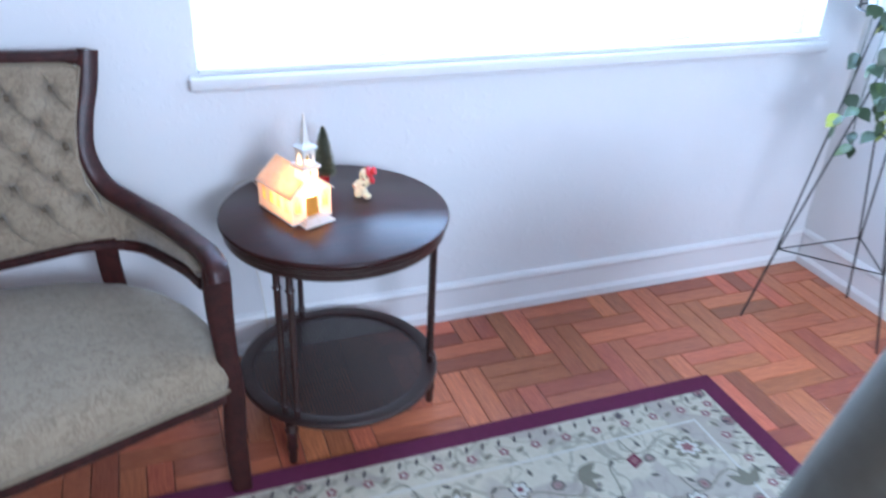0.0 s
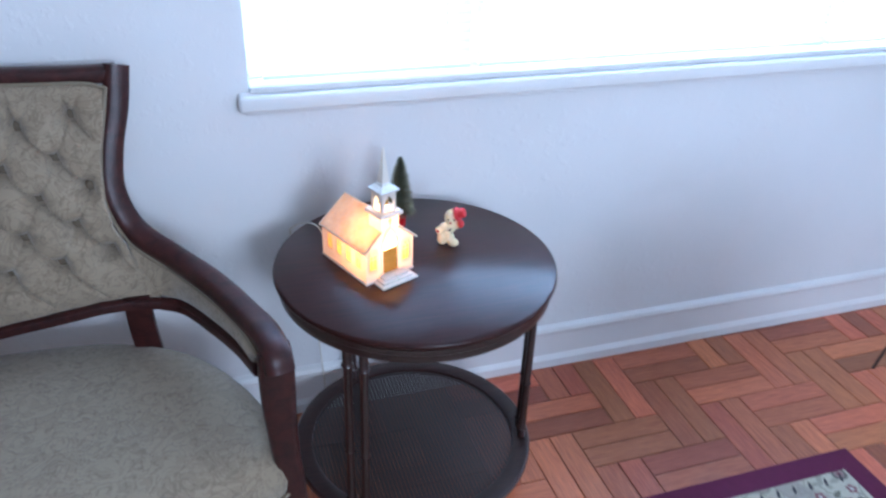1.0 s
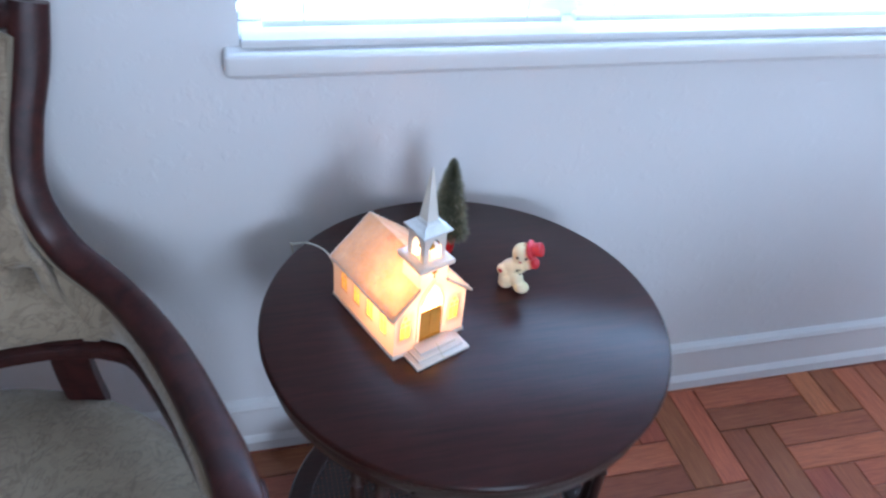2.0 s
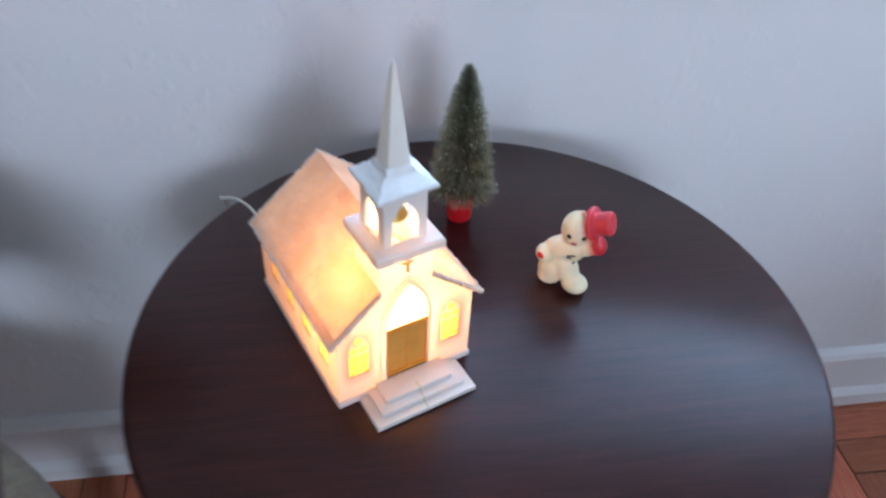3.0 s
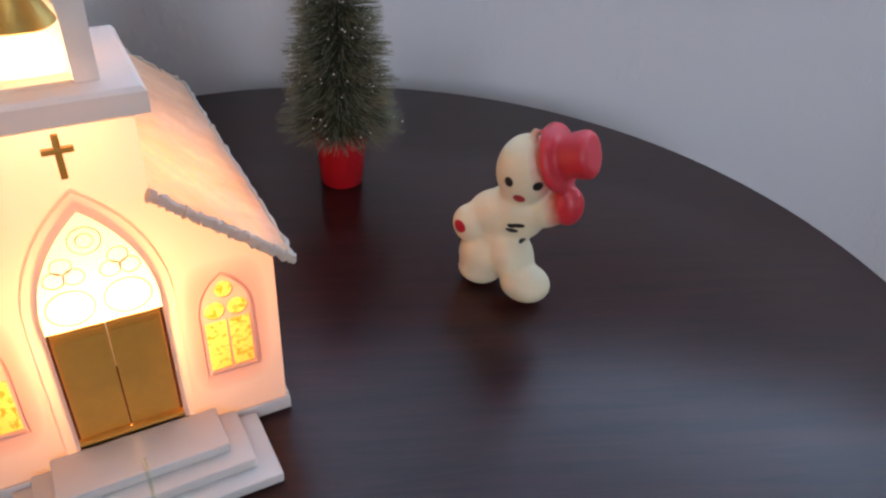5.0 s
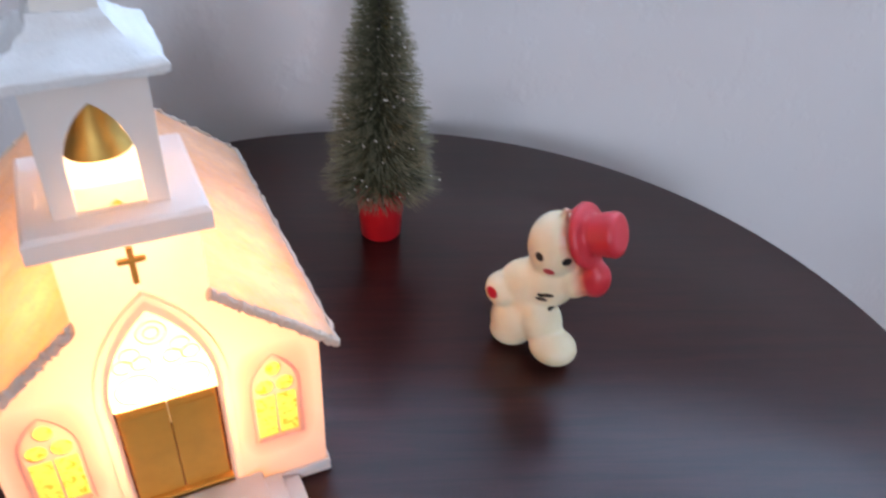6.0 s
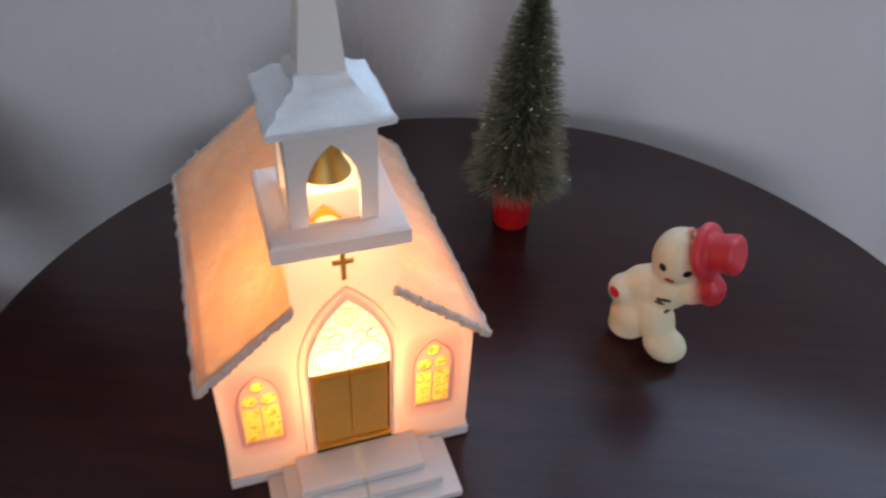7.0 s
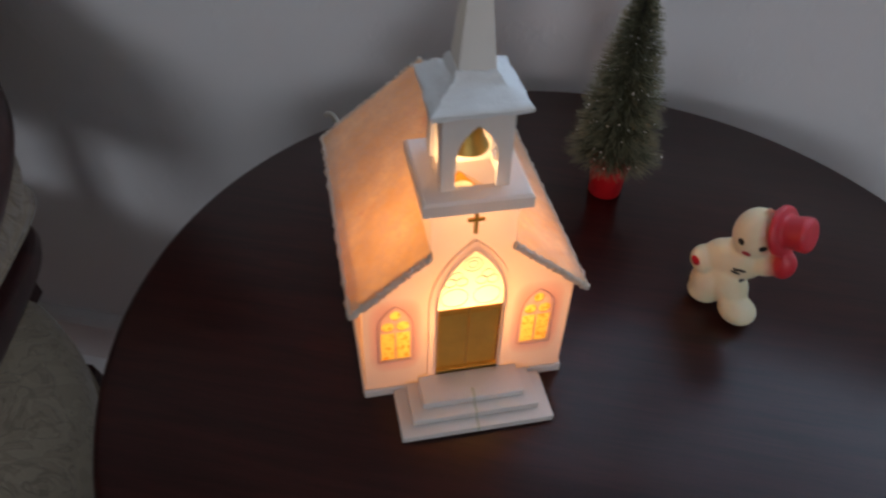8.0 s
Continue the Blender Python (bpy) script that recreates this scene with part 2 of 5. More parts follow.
SEAM = paint("yellowed_plastic", (0.62, 0.60, 0.42), 0.5)
GOLD = metal("gold_foil", (0.84, 0.37, 0.055), 0.42, 0.25)
BRASS = metal("brass", (0.50, 0.32, 0.09), 0.5)
RED = paint("red_plastic", (0.42, 0.008, 0.012), 0.4, 0.1, 0.05, 60, 200)
WIRE = paint("black_wire", (0.015, 0.015, 0.016), 0.45, 0.2, 0.1, 60, 300)
CORD = paint("cream_cord", (0.62, 0.58, 0.48), 0.5, 0.05, 0.05)
BRISTLE = paint("green_bristle", (0.085, 0.092, 0.042), 0.7, 0.45, 0.0, 120)
BRISTLE_TIP = paint("frosted_bristle", (0.25, 0.245, 0.155), 0.7, 0.3, 0.0, 120)
SNOW = paint("snow_flock", (0.75, 0.74, 0.68), 0.8, 0.1, 0.2)
BLACK = paint("black_paint", (0.012, 0.011, 0.010), 0.4, 0.1, 0.0)
SLAT = glow_plastic("white_blind_slat", (0.8, 0.8, 0.8), (0.8, 0.84, 0.9), 0.13, 0.5, 0.03)
SOIL = paint("potting_soil", (0.03, 0.022, 0.015), 0.95, 0.4, 0.6, 60, 120)
TERRA = paint("white_ceramic", (0.7, 0.68, 0.64), 0.3, 0.06, 0.05)


def wax():
    n = Nodes("painted_candle_wax")
    v = n.coord()
    sep = n.add("ShaderNodeSeparateXYZ", Vector=n.add("ShaderNodeTexCoord").outputs["Object"])
    x = n.math("ADD", n.math("ADD", sep.outputs[0], n.math("MULTIPLY", sep.outputs[2], 0.3)), n.math("MULTIPLY", n.math("SUBTRACT", n.noise(v, 90, 2), 0.5), 0.006))
    f = n.ramp(n.math("MULTIPLY", n.math("ADD", x, 0.02), 20.0), (0.47, (0, 0, 0)), (0.62, (1, 1, 1)))
    base = n.mix(n.noise(v, 70, 4), (0.72, 0.60, 0.36), (0.88, 0.79, 0.56))
    col = n.mix(f, base, (0.62, 0.035, 0.045))
    obj = n.add("ShaderNodeTexCoord").outputs["Object"]
    dark, red = (0.012, 0.010, 0.009), (0.5, 0.008, 0.025)
    # eyes, mouth, mitten, bow tie strokes and button: place, size and colour of each dab of paint
    for c, r, paintcol in (((-6.3, -2, 0.4), (2.2, 6, 2.4), dark), ((6.0, -1, -0.4), (2.2, 6, 2.4), dark), ((-1.8, -2, -7.8), (3.0, 7, 2.8), red), ((-28.5, 1, -28), (3.4, 8, 3.0), red),
                           ((-1.6, 0, -22.0), (3.0, 8, 1.2), dark), ((-4.6, 0, -25.2), (3.2, 8, 1.3), dark), ((-4.8, 0, -22.6), (2.0, 8, 1.2), dark), ((0.0, 0, -31.5), (1.9, 8, 1.7), dark)):
        mp = n.add("ShaderNodeMapping", Vector=obj, Location=tuple(-a / b for a, b in zip(c, r)), Scale=tuple(1000.0 / b for b in r))
        ln = n.add("ShaderNodeVectorMath", i0=mp.outputs[0])
        ln.operation = "LENGTH"
        col = n.mix(n.ramp(ln.outputs["Value"], (0.88, (1, 1, 1)), (1.0, (0, 0, 0))), col, paintcol)
    n.base(Base_Color=col, Roughness=0.42)
    n.set(n.b, "Subsurface Weight", 0.25)
    n.set(n.b, "Subsurface Radius", (0.006, 0.004, 0.002))
    n.bump(n.noise(v, 160, 3), 0.15, 0.001)
    return n.m


WAX = wax()
REDPAINT = paint("red_dot_paint", (0.5, 0.008, 0.025), 0.4, 0.1, 0.0)


def leaf_mat():
    n = Nodes("pothos_leaf")
    v = n.coord()
    r = n.random()
    col = n.ramp(r, (0.0, (0.018, 0.04, 0.02)), (0.7, (0.045, 0.085, 0.03)), (0.86, (0.10, 0.16, 0.03)), (0.93, (0.42, 0.45, 0.05)))
    col = n.mix(n.math("MULTIPLY", n.noise(v, 60, 3), 0.5), col, (0.09, 0.12, 0.07))
    n.base(Base_Color=col, Roughness=0.4)
    return n.m


LEAF = leaf_mat()
GLASS = Nodes("window_glass")
GLASS.base(Base_Color=(1, 1, 1, 1), Roughness=0.0, IOR=1.45)
GLASS.set(GLASS.b, "Transmission Weight", 1.0)
GLASS = GLASS.m


# ---- mesh helpers ----
def mesh_of(name, bm, mats):
    bmesh.ops.recalc_face_normals(bm, faces=bm.faces)
    me = bpy.data.meshes.new(name)
    bm.to_mesh(me)
    bm.free()
    for m in mats if isinstance(mats, (list, tuple)) else [mats]:
        me.materials.append(m)
    return me


def smooth(me, limit=40):
    me.polygons.foreach_set("use_smooth", [True] * len(me.polygons))
    me.set_sharp_from_angle(angle=radians(limit))


def part(name, bm, material, parent=None, label="", soft=True):
    me = mesh_of(name, bm, material)
    if soft:
        smooth(me)
    ob = new(name, me)
    ob.parent = parent
    return tagged(ob, label=label)


def thing(name, m, label, category, group="", kind=""):
    ob = new(name)
    ob.empty_display_size = 0.05
    ob.matrix_world = m
    return tagged(ob, label, category, group, kind)


def add_box(bm, a, b, bevel=0.0, segs=2):
    vs = [bm.verts.new((x, y, z)) for z in (a[2], b[2]) for x, y in ((a[0], a[1]), (b[0], a[1]), (b[0], b[1]), (a[0], b[1]))]
    fs = [bm.faces.new([vs[i] for i in q]) for q in ((3, 2, 1, 0), (4, 5, 6, 7), (0, 1, 5, 4), (1, 2, 6, 5), (2, 3, 7, 6), (3, 0, 4, 7))]
    if bevel:
        es = list({e for f in fs for e in f.edges})
        bmesh.ops.bevel(bm, geom=es, offset=bevel, segments=segs, affect="EDGES", profile=0.5)
    return bm


def box(a, b, bevel=0.0, segs=2):
    return add_box(bmesh.new(), a, b, bevel, segs)


def lathe(profile, n=48, centre=(0, 0), bm=None):
    bm = bm or bmesh.new()
    rings = []
    for r, z in profile:
        if r < 1e-6:
            rings.append([bm.verts.new((centre[0], centre[1], z))])
        else:
            rings.append([bm.verts.new((centre[0] + r * math.cos(2 * math.pi * i / n), centre[1] + r * math.sin(2 * math.pi * i / n), z)) for i in range(n)])
    for p, q in zip(rings, rings[1:]):
        for i in range(n):
            j = (i + 1) % n
            if len(p) == 1 and len(q) == 1:
                continue
            if len(p) == 1:
                bm.faces.new((p[0], q[i], q[j]))
            elif len(q) == 1:
                bm.faces.new((p[i], p[j], q[0]))
            else:
                bm.faces.new((p[i], p[j], q[j], q[i]))
    return bm


def spline(pts, per=8):
    """Catmull-Rom through the points."""
    p = [Vector(q) for q in pts]
    p = [2 * p[0] - p[1]] + p + [2 * p[-1] - p[-2]]
    out = []
    for i in range(1, len(p) - 2):
        for k in range(per):
            t = k / per
            a, b, c, d = p[i - 1], p[i], p[i + 1], p[i + 2]
            out.append(0.5 * (2 * b + (c - a) * t + (2 * a - 5 * b + 4 * c - d) * t * t + (3 * b - a - 3 * c + d) * t ** 3))
    out.append(p[-2].copy())
    return out


def sweep(pts, section, bm=None, up=(0, 0, 1), scale=None, closed=False):
    """A section (list of (side, up) offsets) carried along the points."""
    bm = bm or bmesh.new()
    rings = []
    n = len(pts)
    last = Vector((0.3, -0.2, 1.0))
    for i, p in enumerate(pts):
        if closed:
            d = (pts[(i + 1) % n] - pts[i - 1]).normalized()
        else:
            d = (pts[min(i + 1, n - 1)] - pts[max(i - 1, 0)]).normalized()
        u = Vector(up) if up else last
        s = d.cross(u)
        if s.length < 0.05:
            s = d.cross(Vector((0, 1, 0.01)))
        s.normalize()
        w = s.cross(d).normalized()
        last = w
        k = scale(i / (n - 1)) if scale else 1.0
        rings.append([bm.verts.new(p + (s * a + w * b) * k) for a, b in section])
    m = len(section)
    pairs = list(zip(rings, rings[1:])) + ([(rings[-1], rings[0])] if closed else [])
    for r, q in pairs:
        for i in range(m):
            bm.faces.new((r[i], r[(i + 1) % m], q[(i + 1) % m], q[i]))
    if not closed:
        bm.faces.new(rings[0])
        bm.faces.new(rings[-1][::-1])
    return bm


def oval(a, b, n=12, p=2.0):
    out = []
    for i in range(n):
        t = 2 * math.pi * i / n
        c, s = math.cos(t), math.sin(t)
        out.append((a * math.copysign(abs(c) ** (2 / p), c), b * math.copysign(abs(s) ** (2 / p), s)))
    return out


def plate(loops, place, thick=0.0, bm=None, closed=True):
    """A flat sheet with an outline and holes; place maps (u, v, depth) to a point."""
    bm = bm or bmesh.new()
    tmp = bmesh.new()
    edges = []
    for lp in loops:
        vs = [tmp.verts.new((u, v, 0)) for u, v in lp]
        edges += [tmp.edges.new((vs[i], vs[(i + 1) % len(vs)])) for i in range(len(vs))]
    bmesh.ops.triangle_fill(tmp, use_beauty=True, use_dissolve=False, edges=edges)
    tmp.verts.index_update()
    front = [bm.verts.new(place(v.co.x, v.co.y, 0)) for v in tmp.verts]
    for f in tmp.faces:
        bm.faces.new([front[v.index] for v in f.verts])
    if thick:
        back = [bm.verts.new(place(v.co.x, v.co.y, thick)) for v in tmp.verts]
        for f in tmp.faces if closed else ():
            bm.faces.new([back[v.index] for v in reversed(f.verts)])
        for e in tmp.edges:
            if len(e.link_faces) == 1:
                a, b = e.verts[0].index, e.verts[1].index
                bm.faces.new((front[a], front[b], back[b], back[a]))
    tmp.free()
    return bm


def gothic(x0, x1, z0, spring, apex, n=7):
    """Outline of a pointed opening, from the lower left corner round."""
    c, w, h = (x0 + x1) / 2, (x1 - x0) / 2, apex - spring
    r = (h * h + w * w) / (2 * w)
    pts = [(x0, z0), (x1, z0)]
    a1 = math.asin(min(1, h / r))
    for i in range(n + 1):
        a = a1 * i / n
        pts.append((x1 - r + r * math.cos(a), spring + r * math.sin(a)))
    for i in range(n - 1, -1, -1):
        a = a1 * i / n
        pts.append((x0 + r - r * math.cos(a), spring + r * math.sin(a)))
    return pts


def ellipse(cx, cz, a, b, n=14):
    return [(cx + a * math.cos(2 * math.pi * i / n), cz + b * math.sin(2 * math.pi * i / n)) for i in range(n)]


# ---- the room ----
X0, X1, Y0, Y1, TOP = -4.2, 2.158, -2.3, 2.018, 2.5
WX0, WX1, WZ0, WZ1 = -0.022, 1.968, 0.870, 2.12
T = 0.16


def structure(name, bm, mat, label, category, soft=True):
    return tagged(part(name, bm, mat, None, "", soft), label, category, "", "structure")


rect = lambda a, b, c, d: [(a, b), (c, b), (c, d), (a, d)]
structure("wall_north", plate([rect(X0 - T, -0.05, X1 + T, TOP), rect(WX0, WZ0, WX1, WZ1)], lambda u, v, d: (u, Y1 + d, v), T), WALL,
          "white painted plaster wall under a wide window", "wall", False)
structure("wall_south", plate([rect(X0 - T, -0.05, X1 + T, TOP), rect(0.06, 1.44, 1.10, 2.28)], lambda u, v, d: (u, Y0 - d, v), T), WALL,
          "white painted plaster wall with a window opening", "wall", False)
structure("wall_east", box((X1, Y0, -0.05), (X1 + T, Y1, TOP)), WALL, "white painted plaster side wall", "wall", False)
structure("wall_west", box((X0 - T, Y0, -0.05), (X0, Y1, TOP)), WALL, "white painted plaster side wall", "wall", False)
structure("ceiling", box((X0 - T, Y0 - T, TOP), (X1 + T, Y1 + T, TOP + 0.1)), CEIL, "plain white painted ceiling", "ceiling", False)
structure("ground", plate([rect(-400, -400, 400, 400)], lambda u, v, d: (u, v, -0.4)), paint("outdoor_ground", (0.12, 0.12, 0.09), 0.9), "plain ground outdoors", "ground", False)
floor = structure("floor", box((X0, Y0, -0.06), (X1, Y1, -0.006)), PARQ_GAP, "herringbone parquet floor of reddish brown wooden blocks", "floor", False)

# baseboard with a bead on top and a shoe at the floor
base_section = [(0, 0), (0.018, 0), (0.018, 0.026), (0.012, 0.036), (0.009, 0.040), (0.009, 0.108), (0.014, 0.114), (0.016, 0.123), (0.012, 0.133), (0.003, 0.139), (0, 0.139)]


def baseboard(a, b, name):
    d = (Vector(b) - Vector(a)).normalized()
    side = Vector((d.y, -d.x, 0))
    bm = bmesh.new()
    rings = [[bm.verts.new(Vector(p) + side * s + Vector((0, 0, z))) for s, z in base_section] for p in (a, b)]
    m = len(base_section)
    for i in range(m):
        bm.faces.new((rings[0][i], rings[0][(i + 1) % m], rings[1][(i + 1) % m], rings[1][i]))
    bm.faces.new(rings[0]), bm.faces.new(rings[1][::-1])
    structure(name, bm, TRIM, "white painted moulded baseboard along the wall", "baseboard", False)


baseboard((X0, Y1, 0), (X1, Y1, 0), "baseboard")
baseboard((X1, Y1 - 0.019, 0), (X1, Y0, 0), "baseboard")

# window: sill, frame, panes, blinds
win = thing("window_1", pose(0, 0, 0), "wide white framed window over the side table", "window", "", "structure")
bm = box((WX0 - 0.024, Y1 - 0.034, WZ0 - 0.038), (WX1 + 0.03, Y1 + 0.09, WZ0 - 0.002), 0.008, 3)
part("window_sill", bm, TRIM, win, "white painted projecting window sill")
part("sill_groove", box((WX0 + 0.002, Y1 - 0.010, WZ0 - 0.0018), (WX1 - 0.002, Y1 + 0.03, WZ0 + 0.003)), TRIM, win)
part("sill_bead", box((WX0 + 0.002, Y1 - 0.018, WZ0 + 0.0032), (WX1 - 0.002, Y1 + 0.03, WZ0 + 0.013), 0.003), TRIM, win)
part("apron_moulding", box((WX0 - 0.012, Y1 - 0.012, WZ0 - 0.050), (WX1 + 0.018, Y1 - 0.0005, WZ0 - 0.039), 0.004), TRIM, win)
FX = [WX0, 0.49, 1.48, WX1]
for i, (a, b) in enumerate(zip(FX, FX[1:])):
    a2, b2 = a + (0.002 if i == 0 else 0.0), b - (0.002 if i == 2 else 0.0)
    bm = plate([rect(a2, WZ0 + 0.001, b2, WZ1 - 0.001), rect(a2 + 0.030, WZ0 + 0.012, b2 - 0.030, WZ1 - 0.04)], lambda u, v, d: (u, Y1 + 0.085 + d, v), 0.04)
    fr = part("window_frame", bm, TRIM, win, "", False)
    pn = part("pane", box((a2 + 0.029, Y1 + 0.104, WZ0 + 0.011), (b2 - 0.029, Y1 + 0.108, WZ1 - 0.039)), GLASS, fr, "", False)
    pn.visible_shadow = False


def blind(a, b, zb, turn):
    bl = thing("venetian_blind", pose((a + b) / 2, Y1 + 0.055, zb), "white horizontal slat blind hanging in the window", "blind", "window blinds")
    w = (b - a) / 2
    part("bottom_rail", box((-w, -0.012, 0), (w, 0.012, 0.012), 0.003), TRIM, bl)
    part("head_rail", box((-w, -0.016, WZ1 - zb - 0.035), (w, 0.016, WZ1 - zb - 0.003), 0.003), TRIM, bl)
    bm = bmesh.new()
    tilt = radians(turn)
    pr = [(t, 0.0022 * (1 - (t / 0.0125) ** 2)) for t in (-0.0125, -0.006, 0, 0.006, 0.0125)]
    row = [[bm.verts.new((x, p * math.cos(tilt) - q * math.sin(tilt), p * math.sin(tilt) + q * math.cos(tilt))) for p, q in pr] for x in (-w, w)]
    for i in range(4):
        bm.faces.new((row[0][i], row[1][i], row[1][i + 1], row[0][i + 1]))
    me = mesh_of("slat", bm, SLAT)
    smooth(me)
    z = 0.030
    while z < WZ1 - zb - 0.05:
        s = new("slat", me)
        s.parent = bl
        s.location = (0, 0, z)
        z += 0.0205
    for x in (-w + 0.06, w - 0.06):
        part("ladder_cord", sweep([Vector((x, -0.0135, 0.01)), Vector((x, -0.0135, WZ1 - zb - 0.03))], oval(0.0008, 0.0008, 6)), CORD, bl)


blind(FX[0] + 0.034, FX[1] - 0.012, 0.874, 76)
blind(FX[1] + 0.012, FX[2] - 0.012, 0.874, 26)
blind(FX[2] + 0.012, FX[3] - 0.034, 0.874, 26)

# rug
RX0, RX1, RY0, RY1 = -1.45, 1.335, -1.0, 1.487
rug = thing("area_rug", pose(0, 0, 0), "cream floral patterned rug with a maroon border on the parquet", "rug")
part("rug_field", box((RX0 + 0.055, RY0 + 0.055, 0.0005), (RX1 - 0.055, RY1 - 0.058, 0.0075)), RUG, rug, "cream floral pile", False)
bm = plate([rect(RX0, RY0, RX1, RY1), rect(RX0 + 0.0551, RY0 + 0.0551, RX1 - 0.0551, RY1 - 0.0581)], lambda u, v, d: (u, v, 0.0085 - d), 0.008)
part("rug_border", bm, RUGEDGE, rug, "maroon woven border", False)
for a, b in (((RX0 + 0.06, RY1 - 0.168), (RX1 - 0.16, RY1 - 0.160)), ((RX1 - 0.168, RY0 + 0.06), (RX1 - 0.160, RY1 - 0.169))):
    part("rug_stripe", box((*a, 0.0072), (*b, 0.0083)), RUGLINE, rug, "", False)
# woven motifs: leaning leaf marks and rosettes in the outer band, palmettes, diamonds and stems in the field
RUGROSE = paint("dusty_rose_rug_flower", (0.30, 0.13, 0.13), 0.95, 0.3, 0.4, 60, 500)
RUGRED = paint("dark_red_rug_flower", (0.16, 0.022, 0.045), 0.95, 0.3, 0.4, 60, 500)
RUGOLIVE = paint("olive_grey_rug_leaf", (0.22, 0.20, 0.145), 0.95, 0.3, 0.4, 60, 500)
RUGINK = paint("dark_rug_outline", (0.06, 0.05, 0.055), 0.95, 0.3, 0.4, 60, 500)


def rug_motifs():
    kinds = {"leaf": bmesh.new(), "rose": bmesh.new(), "red": bmesh.new(), "olive": bmesh.new(), "ink": bmesh.new(), "cream": bmesh.new()}
    rng = random.Random(21)

    def shape(kind, x, y, pts, turn, z):
        c, q = math.cos(turn), math.sin(turn)
        inside = [(x + u * c - v * q, y + u * q + v * c) for u, v in pts]
        if all(RX0 + 0.06 < a < RX1 - 0.06 and RY0 + 0.06 < b < RY1 - 0.062 for a, b in inside):
            kinds[kind].faces.new([kinds[kind].verts.new((a, b, z)) for a, b in inside])

    def lobed(r, lobes, deep, n=36, long=1.0):
        return [((r * (1 - deep + deep * abs(math.cos(lobes * t / 2)))) * math.cos(t) * long, (r * (1 - deep + deep * abs(math.cos(lobes * t / 2)))) * math.sin(t)) for t in (2 * math.pi * k / n for k in range(n))]

    def leaf(l, w, n=8):
        up = [(l * k / n - l / 2, w * math.sin(math.pi * (k / n) ** 0.8)) for k in range(n + 1)]
        return up + [(a, -b) for a, b in reversed(up[1:-1])]

    def band(x, y, turn, k):
        shape("ink", x, y, leaf(0.030, 0.0042), turn + 1.15, 0.0081)
        if k % 2 == 0:
            cx, cy = x - 0.036 * math.sin(-turn), y - 0.036 * math.cos(turn)
            shape("rose", cx, cy, lobed(0.015, 5, 0.35), turn + k, 0.0081)
            shape("cream", cx, cy, lobed(0.0055, 5, 0.3), k, 0.0085)
        else:
            shape("olive", x - 0.040 * math.sin(-turn), y - 0.040 * math.cos(turn), leaf(0.032, 0.007), turn + 0.5, 0.0081)

    for k in range(58):
        band(RX1 - 0.085 - 0.046 * k, RY1 - 0.080, 0.0, k)
    for k in range(48):
        band(RX1 - 0.080, RY1 - 0.15 - 0.046 * k, -math.pi / 2, k)

    def stem(x0, y0, x1, y1, bend):
        pts = []
        for k in range(13):
            t = k / 12
            off = bend * math.sin(2 * math.pi * t)
            pts.append((x0 + (x1 - x0) * t + off * (y1 - y0), y0 + (y1 - y0) * t + off * (x0 - x1)))
        for (a, b), (c, d) in zip(pts, pts[1:]):
            shape("olive", (a + c) / 2, (b + d) / 2, [(-0.5 * math.hypot(c - a, d - b) - 0.001, -0.0022), (0.5 * math.hypot(c - a, d - b) + 0.001, -0.0022), (0.5 * math.hypot(c - a, d - b) + 0.001, 0.0022), (-0.5 * math.hypot(c - a, d - b) - 0.001, 0.0022)], math.atan2(d - b, c - a), 0.0079)

    rows, cols, step = 14, 15, 0.165
    for r in range(rows):
        for c in range(cols):
            x, y = RX1 - 0.25 - step * c + (0.08 if r % 2 else 0.0), RY1 - 0.25 - step * r
            a = rng.uniform(0, 6.28)
            stem(x, y, x - step, y + rng.choice((-0.5, 0.5)) * step, rng.choice((-0.25, 0.25)))
            kind = (c + 2 * r) % 4
            if kind == 0:
                shape("olive", x, y, lobed(0.056, 7, 0.45, 42, 0.8), a, 0.0081)
                shape("cream", x, y, lobed(0.036, 7, 0.35, 42, 0.8), a, 0.0085)
                shape("rose", x, y, lobed(0.018, 5, 0.4), a, 0.0089)
            elif kind == 1:
                shape("red", x, y, [(0.030, 0), (0.0, 0.022), (-0.030, 0), (0.0, -0.022)], 0.5 + 0.2 * a, 0.0081)
                shape("rose", x, y, [(0.016, 0), (0.0, 0.012), (-0.016, 0), (0.0, -0.012)], 0.5 + 0.2 * a, 0.0085)
            elif kind == 2:
                for k in range(3):
                    shape("olive", x + 0.03 * math.cos(a + k * 0.8), y + 0.03 * math.sin(a + k * 0.8), leaf(0.070, 0.015), a + k * 0.8, 0.0081 + 0.0003 * k)
            else:
                shape("ink", x, y, lobed(0.030, 6, 0.4), a, 0.0081)
                shape("cream", x, y, lobed(0.025, 6, 0.4), a, 0.0085)
                shape("red", x, y, lobed(0.010, 5, 0.4), a, 0.0089)
            for k in range(3):
                b = a + 2.1 * k
                shape("leaf", x + 0.066 * math.cos(b), y + 0.066 * math.sin(b), leaf(0.028, 0.006), b + 0.9, 0.0081)
    for kind, mat, words in (("leaf", RUGGREY, "grey woven leaves"), ("rose", RUGROSE, "dusty rose woven flowers"), ("red", RUGRED, "dark red woven flowers"),
                             ("olive", RUGOLIVE, "olive grey woven palmettes and stems"), ("ink", RUGINK, "dark woven outlines"), ("cream", RUGLINE, "cream flower hearts")):
        tagged(part("rug_motif", kinds[kind], mat, rug, words, False), kind="stuff")


rug_motifs()


